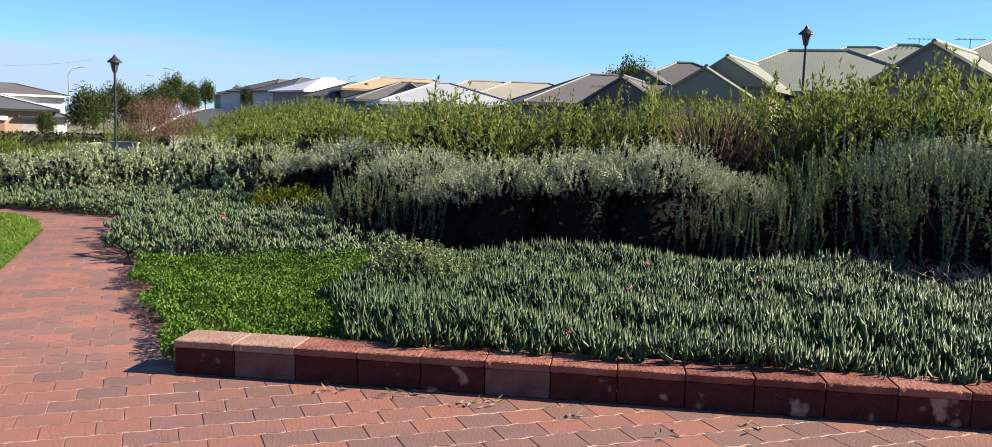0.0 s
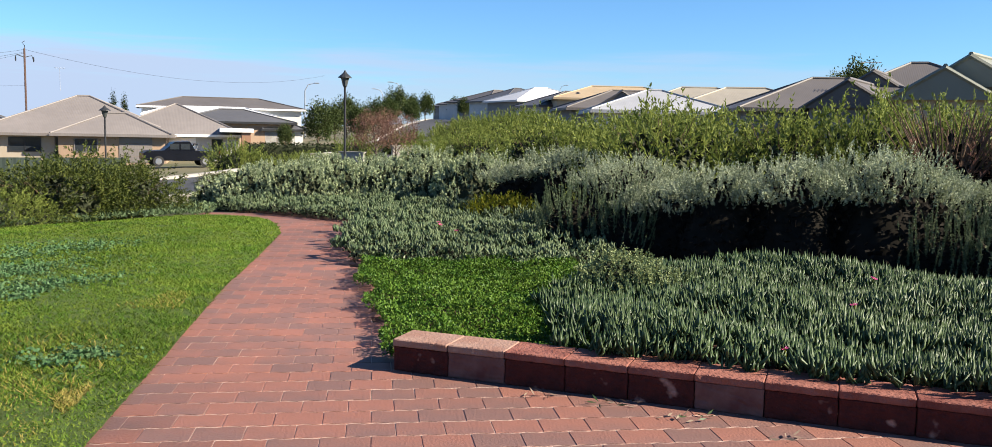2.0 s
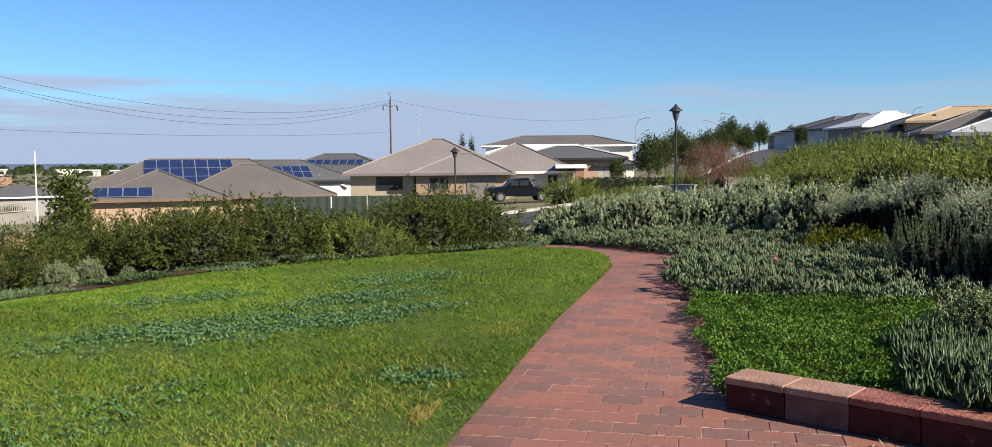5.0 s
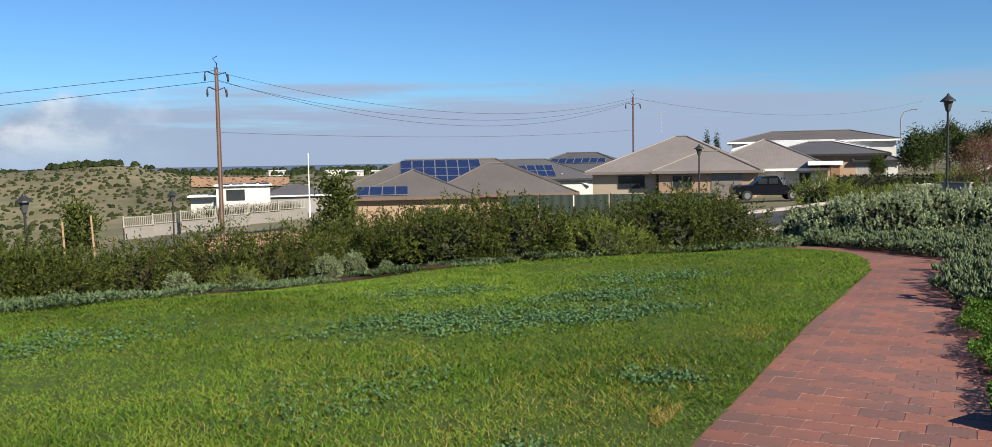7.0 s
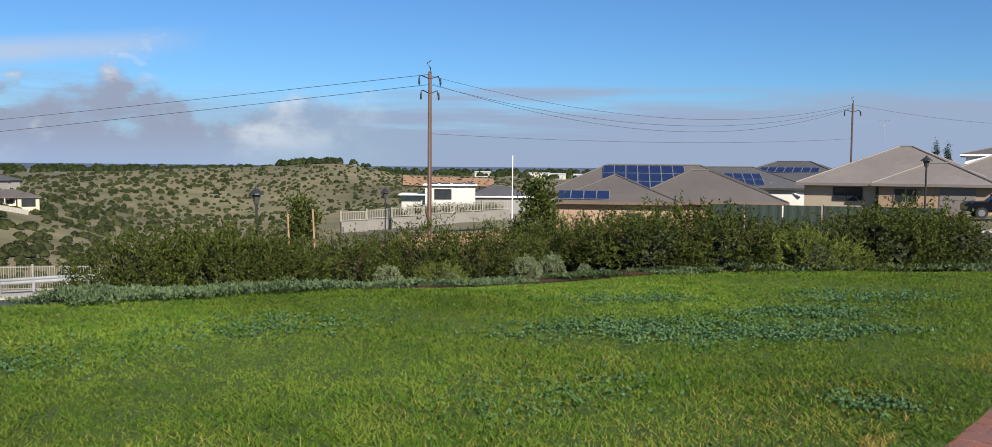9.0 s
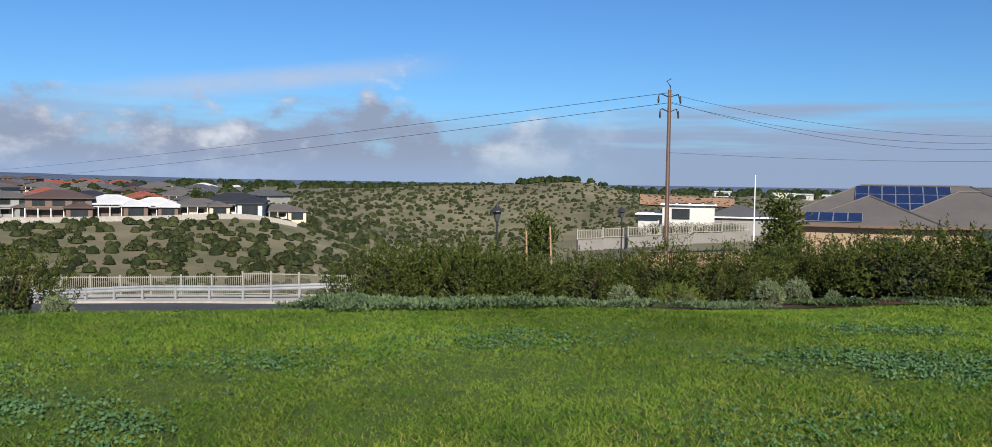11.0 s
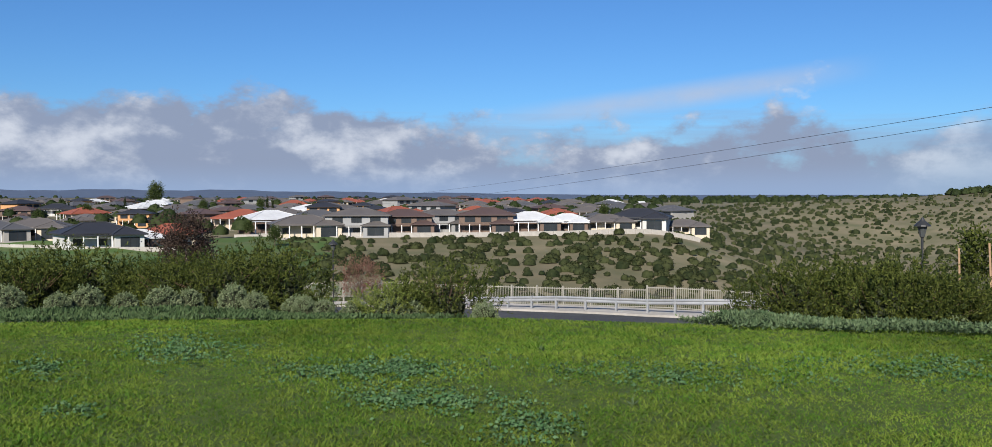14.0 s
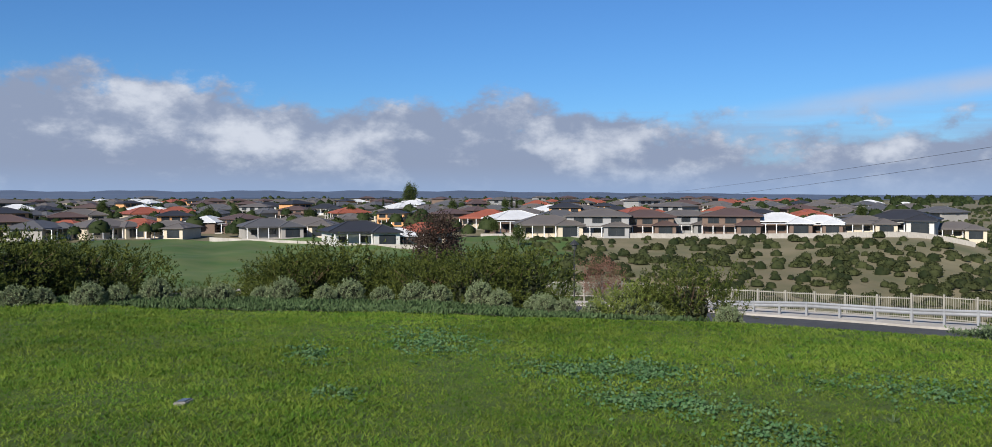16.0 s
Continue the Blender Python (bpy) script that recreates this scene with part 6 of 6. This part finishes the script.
for a, r, top, face in ((26.2, 150, 2.65, 1), (20.3, 165, 2.85, -1), (21.4, 190, 2.4, -1), (10.2, 260, 2.9, 1)):
    mast_light(a, r, top, face)

# clipped hedge, low pale walls and shrubs by the side street
hedge = thing("hedge", pose(*at(26.8, 62), 0, 0, 26.8), "clipped dark green hedge by the side street", "hedge")
hp = np.stack([RNG.uniform(-3.2, 3.2, 5200), RNG.uniform(-0.5, 0.5, 5200), RNG.uniform(0.05, 1.55, 5200)], 1)
V, F = leaves(hp, unit(RNG.normal(size=(5200, 3)) + [0, -0.4, 0.3]), 0.17 * RNG.uniform(0.6, 1.2, 5200), 0.1)
part("hedge_leaves", mesh_np("hedge_leaves", V, F, L_DARK), None, hedge)
# solid box; its dark colour stands for the hedge's inner shade
part("hedge_body", boxed(-3.15, -0.42, -0.1, 3.15, 0.42, 1.45, 0.1), INNER_SHADE_GREEN, hedge, "solid body inside, coloured dark as shade")
for a, r, w, tn in ((24.6, 53, 2.4, 10), (23.3, 52, 1.6, -30), (19.6, 50, 2.2, 20), (17.6, 56, 2.4, 10)):
    lw = thing("garden_wall", pose(*at(a, r), 0, 0, a + tn), "low pale rendered garden wall by the side street", "wall", "low garden walls")
    part("wall_body", boxed(-w / 2, -0.12, -0.3, w / 2, 0.12, 0.85, 0.01), PALE_CONCRETE, lw)
    part("coping", boxed(-w / 2 - 0.04, -0.16, 0.854, w / 2 + 0.04, 0.16, 0.93, 0.01), CREAM, lw)
put(edge_c, polar((30.4, 50, 1.9, 1.3), (29.6, 54, 1.6, 1.1), (28.4, 46, 1.3, 0.9), (25.6, 44, 1.5, 1.0), (24.4, 42, 1.2, 0.9), (18.6, 43, 1.5, 1.0), (17.0, 47, 1.6), (27.2, 50, 1.5), (23.0, 58, 1.8, 1.2), (19.8, 66, 2.0), (26.0, 56, 1.4)), "green shrubs by the side street")
put(edge_a, polar((31.2, 40, 0.8, 0.7), (15.4, 60, 1.4), (16.4, 74, 1.5), (20.6, 62, 1.2, 0.8)), "shrubs by the side street")
put(edge_c, polar((16.4, 54, 2.0, 1.3), (15.2, 58, 2.2, 1.3), (14.0, 56, 2.0, 1.4), (12.8, 60, 2.2, 1.4), (17.4, 62, 1.8, 1.2), (11.4, 58, 2.2, 1.3)), "green shrubs up the slope")

# dark green sheet-metal fence before the taupe house
metal_fence = thing("metal_fence", pose(*at(43.2, 61), 0, 0, 43.2), "dark green sheet-metal garden fence", "fence")
for k in range(6):
    sheet = bmesh.new()
    front = [(-7.19 + k * 2.4 + c * 0.15, -0.02 - 0.03 * (c // 2 % 2)) for c in range(16)]
    prism(sheet, front + [(front[-1][0], 0.02), (front[0][0], 0.02)], 0.05, 1.75)
    part("panel", sheet, paint(0.045, 0.065, 0.055), metal_fence)
    part("post", boxed(-7.25 + k * 2.4, -0.06, -0.2, -7.19 + k * 2.4, 0.06, 1.82), BLACK, metal_fence)

# scrub on the valley sides
scrub = []
for i in range(3):
    s = shrub("scrub_bush", spired_crown("scrub_crown", L_SCRUB, 150, 5, 0.98, 0.8, 0.13, 0.13, base=0.06, low=0.0, ln=0.12, up=0.4, spread=1.0, lump=0.14, core=0.97, inner_mat=L_SCRUB, body=60, heart=0.98), None, "dark olive scrub bush on the valley side")
    scrub.append(s)
spots = [[], [], []]
for i in range(270):
    a, r = rn.uniform(82, 119), rn.uniform(140, 224)
    if a > 110 and r > 200:
        continue
    k = rn.uniform(0.6, 1.7)
    spots[i % 3].append((*at(a, r)[:2], k, rn.uniform(0.8, 1.1)))
for s, q in zip(scrub, spots):
    put(s, q, "scrub on the valley side")


def clumps(name, rows, material, label, per=40, leaf=0.26, flat=0.95):
    """Many far bushes in one sheet: rows of x, y, z, size."""
    n = len(rows)
    rows = np.array(rows)
    N = unit(RNG.normal(size=(n * per, 3)))
    N[:, 2] = np.abs(N[:, 2])
    k = np.repeat(rows[:, 3], per)[:, None]
    P = np.repeat(rows[:, :3], per, 0) + N * k * np.array([0.9, 0.9, flat]) * RNG.uniform(0.7, 1, (n * per, 1))
    V, F = leaves(P, unit(RNG.normal(size=N.shape)), k[:, 0] * leaf, k[:, 0] * leaf * 0.9)
    u, v = np.meshgrid(np.arange(8) * math.tau / 8, np.array([-0.15, 0.45, 0.8, 0.99]), indexing="ij")
    shell = np.stack([np.cos(u) * np.sqrt(1 - v * v), np.sin(u) * np.sqrt(1 - v * v), v * flat], -1).reshape(1, 32, 3)
    D = rows[:, None, :3] + shell * rows[:, 3][:, None, None] * RNG.uniform(0.74, 1.0, (n, 32, 1))
    i, j = np.meshgrid(np.arange(8), np.arange(3), indexing="ij")
    FD = np.stack([i * 4 + j, (i + 1) % 8 * 4 + j, (i + 1) % 8 * 4 + j + 1, i * 4 + j + 1], -1).reshape(1, -1, 4) + (np.arange(n) * 32)[:, None, None]
    F = np.concatenate([F, FD.reshape(-1, 4) + len(V)])
    V = np.concatenate([V, D.reshape(-1, 3)])
    return tagged(new(name, mesh_np(name, V, F, material)), label, "scrub", kind="stuff")


rows = []
for i in range(430):
    a, r = rn.uniform(82, 117), rn.uniform(136, 222)
    x, y, z = at(a, r)
    rows += [(x + rn.uniform(-1, 1), y + rn.uniform(-1, 1), z + 0.1, rn.uniform(0.7, 1.6)) for _ in range(1)]
clumps("valley_scrub", rows, L_SCRUB, "dense olive scrub over the near valley side", 60, 0.2, 0.9)
rows = []
for i in range(3300):
    a, r = rn.uniform(56, 95), rn.uniform(230, 480)
    if r < 300 and a < 76:
        continue
    x, y, z = at(a, r)
    rows.append((x, y, z, rn.uniform(0.5, 1.05) * (1 + 0.3 * (a > 80)) * (1.5 if rn.random() < 0.12 else 1)))
clumps("far_scrub", rows, L_SCRUB, "scattered dark scrub on the far hillside", 18, 0.3, 0.95)
rows = []
for i in range(520):
    a = rn.uniform(40, 98)
    r = rn.uniform(800, 1300)
    x, y, z = at(a, r)
    rows.append((x, y, z + 1, rn.uniform(2.5, 6)))
for i in range(40):
    x, y, z = at(rn.uniform(71.5, 77), rn.uniform(470, 490))
    rows.append((x, y, z + 0.5, rn.uniform(1.6, 2.8)))
for i in range(800):
    x, y, z = at(rn.uniform(93, 152), 236 * (1100 / 236) ** rn.uniform(0, 1))
    rows.append((x, y, z + rn.uniform(0.8, 2.6), rn.uniform(1.4, 3.4)))
clumps("far_trees", rows, L_DARK, "distant dark tree belts towards the horizon")

rows = []
for i in range(330):
    x, y, z = at(rn.uniform(40, 92), rn.uniform(560, 760))
    rows.append((x, y, z + 1.0, rn.uniform(1.6, 3.6)))
clumps("tree_belt", rows, L_DARK, "dark tree belt on the plain below the hills")
for a, r, w in ((56.2, 640, 14), (57.6, 660, 18), (59.4, 650, 10), (60.6, 690, 16), (54.4, 620, 12), (64.2, 700, 12)):
    x, y, z = at(a, r)
    b = thing("shed", pose(x, y, z, 0, 0, a + rn.uniform(-15, 15)), "small white building far off on the plain", "building", "far white buildings")
    part("wall", boxed(-w / 2, -4, -3, w / 2, 4, 3.4), WHITEWALL, b)
    rb, _ = roof_mesh(w, 8, 3.4, 12, 0.4, True)
    part("roof", rb, PALE_ROOF, b)

tagged(new("bare_earth", polar_sheet("bare_earth", 63.5, 69.3, 14, np.linspace(400, 470, 8), 0.5, mat("orange_earth", (0.36, 0.2, 0.11), (0.27, 0.17, 0.1), 0.95, 0.2, 0.3))), "bare orange earth on the far hill", "ground", kind="structure")

# ---- utility truck parked by the taupe house ----


def pickup(m):
    ob = thing("pickup_truck", m, "dark navy dual-cab pickup parked on the drive", "pickup truck")

    def side(pts, x0, x1):
        bm = bmesh.new()
        l, r = [bm.verts.new((y, x0, z)) for y, z in pts], [bm.verts.new((y, x1, z)) for y, z in pts]
        n = len(pts)
        for i in range(n):
            bm.faces.new((l[i], l[(i + 1) % n], r[(i + 1) % n], r[i]))
        bm.faces.new(l)
        bm.faces.new(r[::-1])
        bmesh.ops.recalc_face_normals(bm, faces=bm.faces)
        bmesh.ops.bevel(bm, geom=bm.edges[:], offset=0.03, segments=1, affect="EDGES")
        return bm
    part("body", side([(-2.65, 0.5), (-2.65, 0.95), (-2.45, 1.08), (-1.2, 1.15), (0.9, 1.15), (2.6, 1.12), (2.65, 0.55), (1.9, 0.42), (-1.9, 0.42)], -0.9, 0.9), CARPAINT, ob)
    part("cab", side([(-1.25, 1.14), (-0.5, 1.75), (0.55, 1.8), (0.95, 1.14)], -0.78, 0.78), CARPAINT, ob)
    for s in (-1, 1):
        for y0, y1 in ((-0.85, -0.2), (-0.1, 0.55)):
            part("side_window", boxed(y0, s * 0.79, 1.22, y1, s * 0.8, 1.62), GLASS, ob)
        for y in (-1.65, 1.6):
            w = part("wheel", tube(bmesh.new(), [(y, s * 0.72, 0.37), (y, s * 0.95, 0.37)], [0.38, 0.38], 20), TYRE, ob)
            part("rim", tube(bmesh.new(), [(y, s * 0.93, 0.37), (y, s * 0.96, 0.37)], [0.24, 0.22], 14), CHROME, w)
        part("tail_light", boxed(2.62, s * 0.7, 0.8, 2.67, s * 0.88, 1.08), REDLAMP, ob)
    part("bumper", boxed(2.6, -0.85, 0.42, 2.78, 0.85, 0.6, 0.02), CHROME, ob)
    part("sports_bar", tube(bmesh.new(), [(0.95, -0.75, 1.14), (1.15, -0.6, 1.6), (1.15, 0.6, 1.6), (0.95, 0.75, 1.14)], [0.04] * 4, 6), BLACK, ob)


x, y, z = at(33.6, 69)
pickup(pose(x, y, z + 0.06, 0, 0, 33.6 + 12))

# low planting before the white house
put(edge_b, polar(*[(63.6 + i * 0.95, 131 + (i % 3), 1.5, 0.9) for i in range(7)]), "planting before the white house")

# ---- pavers, laid in wavy courses ----
PL, PD = 0.262, 0.212


def wavy(bm, x, y, ang, z=0.0, gap=0.0025, wide=0.0072):
    """One paver with wavy long edges, its centre at x, y."""
    c, s = math.cos(ang), math.sin(ang)
    pts = []
    for k in range(9):
        u = -PL / 2 + gap + k * (PL - 2 * gap) / 8
        pts.append((u, -PD / 2 + wide + 0.007 * math.sin(k * math.pi / 2)))
    for k in range(8, -1, -1):
        u = -PL / 2 + gap + k * (PL - 2 * gap) / 8
        pts.append((u, PD / 2 - wide + 0.007 * math.sin(k * math.pi / 2)))
    lo = [bm.verts.new((x + c * u - s * v, y + s * u + c * v, z - 0.02)) for u, v in pts]
    md = [bm.verts.new((x + c * u - s * v, y + s * u + c * v, z - 0.0025)) for u, v in pts]
    hi = [bm.verts.new((x + c * u * 0.992 - s * v * 0.98, y + s * u * 0.992 + c * v * 0.98, z)) for u, v in pts]
    n = len(pts)
    for i in range(n):
        j = (i + 1) % n
        bm.faces.new((lo[i], lo[j], md[j], md[i]))
        bm.faces.new((md[i], md[j], hi[j], hi[i]))
    bm.faces.new(hi)


def one_paver():
    bm = bmesh.new()
    wavy(bm, 0, 0, 0)
    me = bpy.data.meshes.new("paver")
    bm.to_mesh(me)
    bm.free()
    me.materials.append(PAVER)
    return me


paver_me = one_paver()
COURSE = radians(22.0)
cs, sn = math.cos(COURSE), math.sin(COURSE)
near, rest = [], []
for i in range(-70, 70):
    for j in range(-30, 100):
        u, v = (i + 0.5 * (j % 2)) * PL, j * PD
        x, y = u * cs - v * sn, u * sn + v * cs
        if y < -2.9 or y > 15.6 or x < -10 or x > 5.5:
            continue
        if inside(PAVING, np.array([x, x + 0.12, x - 0.12]), np.array([y, y, y])).any():
            (near if -2.9 < x < 1.6 and 3.9 < y < 5.4 else rest).append((x, y))
for x, y in near:
    b = part("paver", paver_me, None, pavement)
    b.matrix_basis = pose(x, y, RNG.normal() * 0.0006, RNG.normal() * 0.15, RNG.normal() * 0.15, 22.0 + RNG.normal() * 0.4)
bm = bmesh.new()
for x, y in rest:
    wavy(bm, x, y, COURSE, ground_z(x, y) + RNG.normal() * 0.0006)
tagged(part("pavers", bm, PAVER_FAR, pavement), "red and grey-brown wavy pavers", kind="stuff")
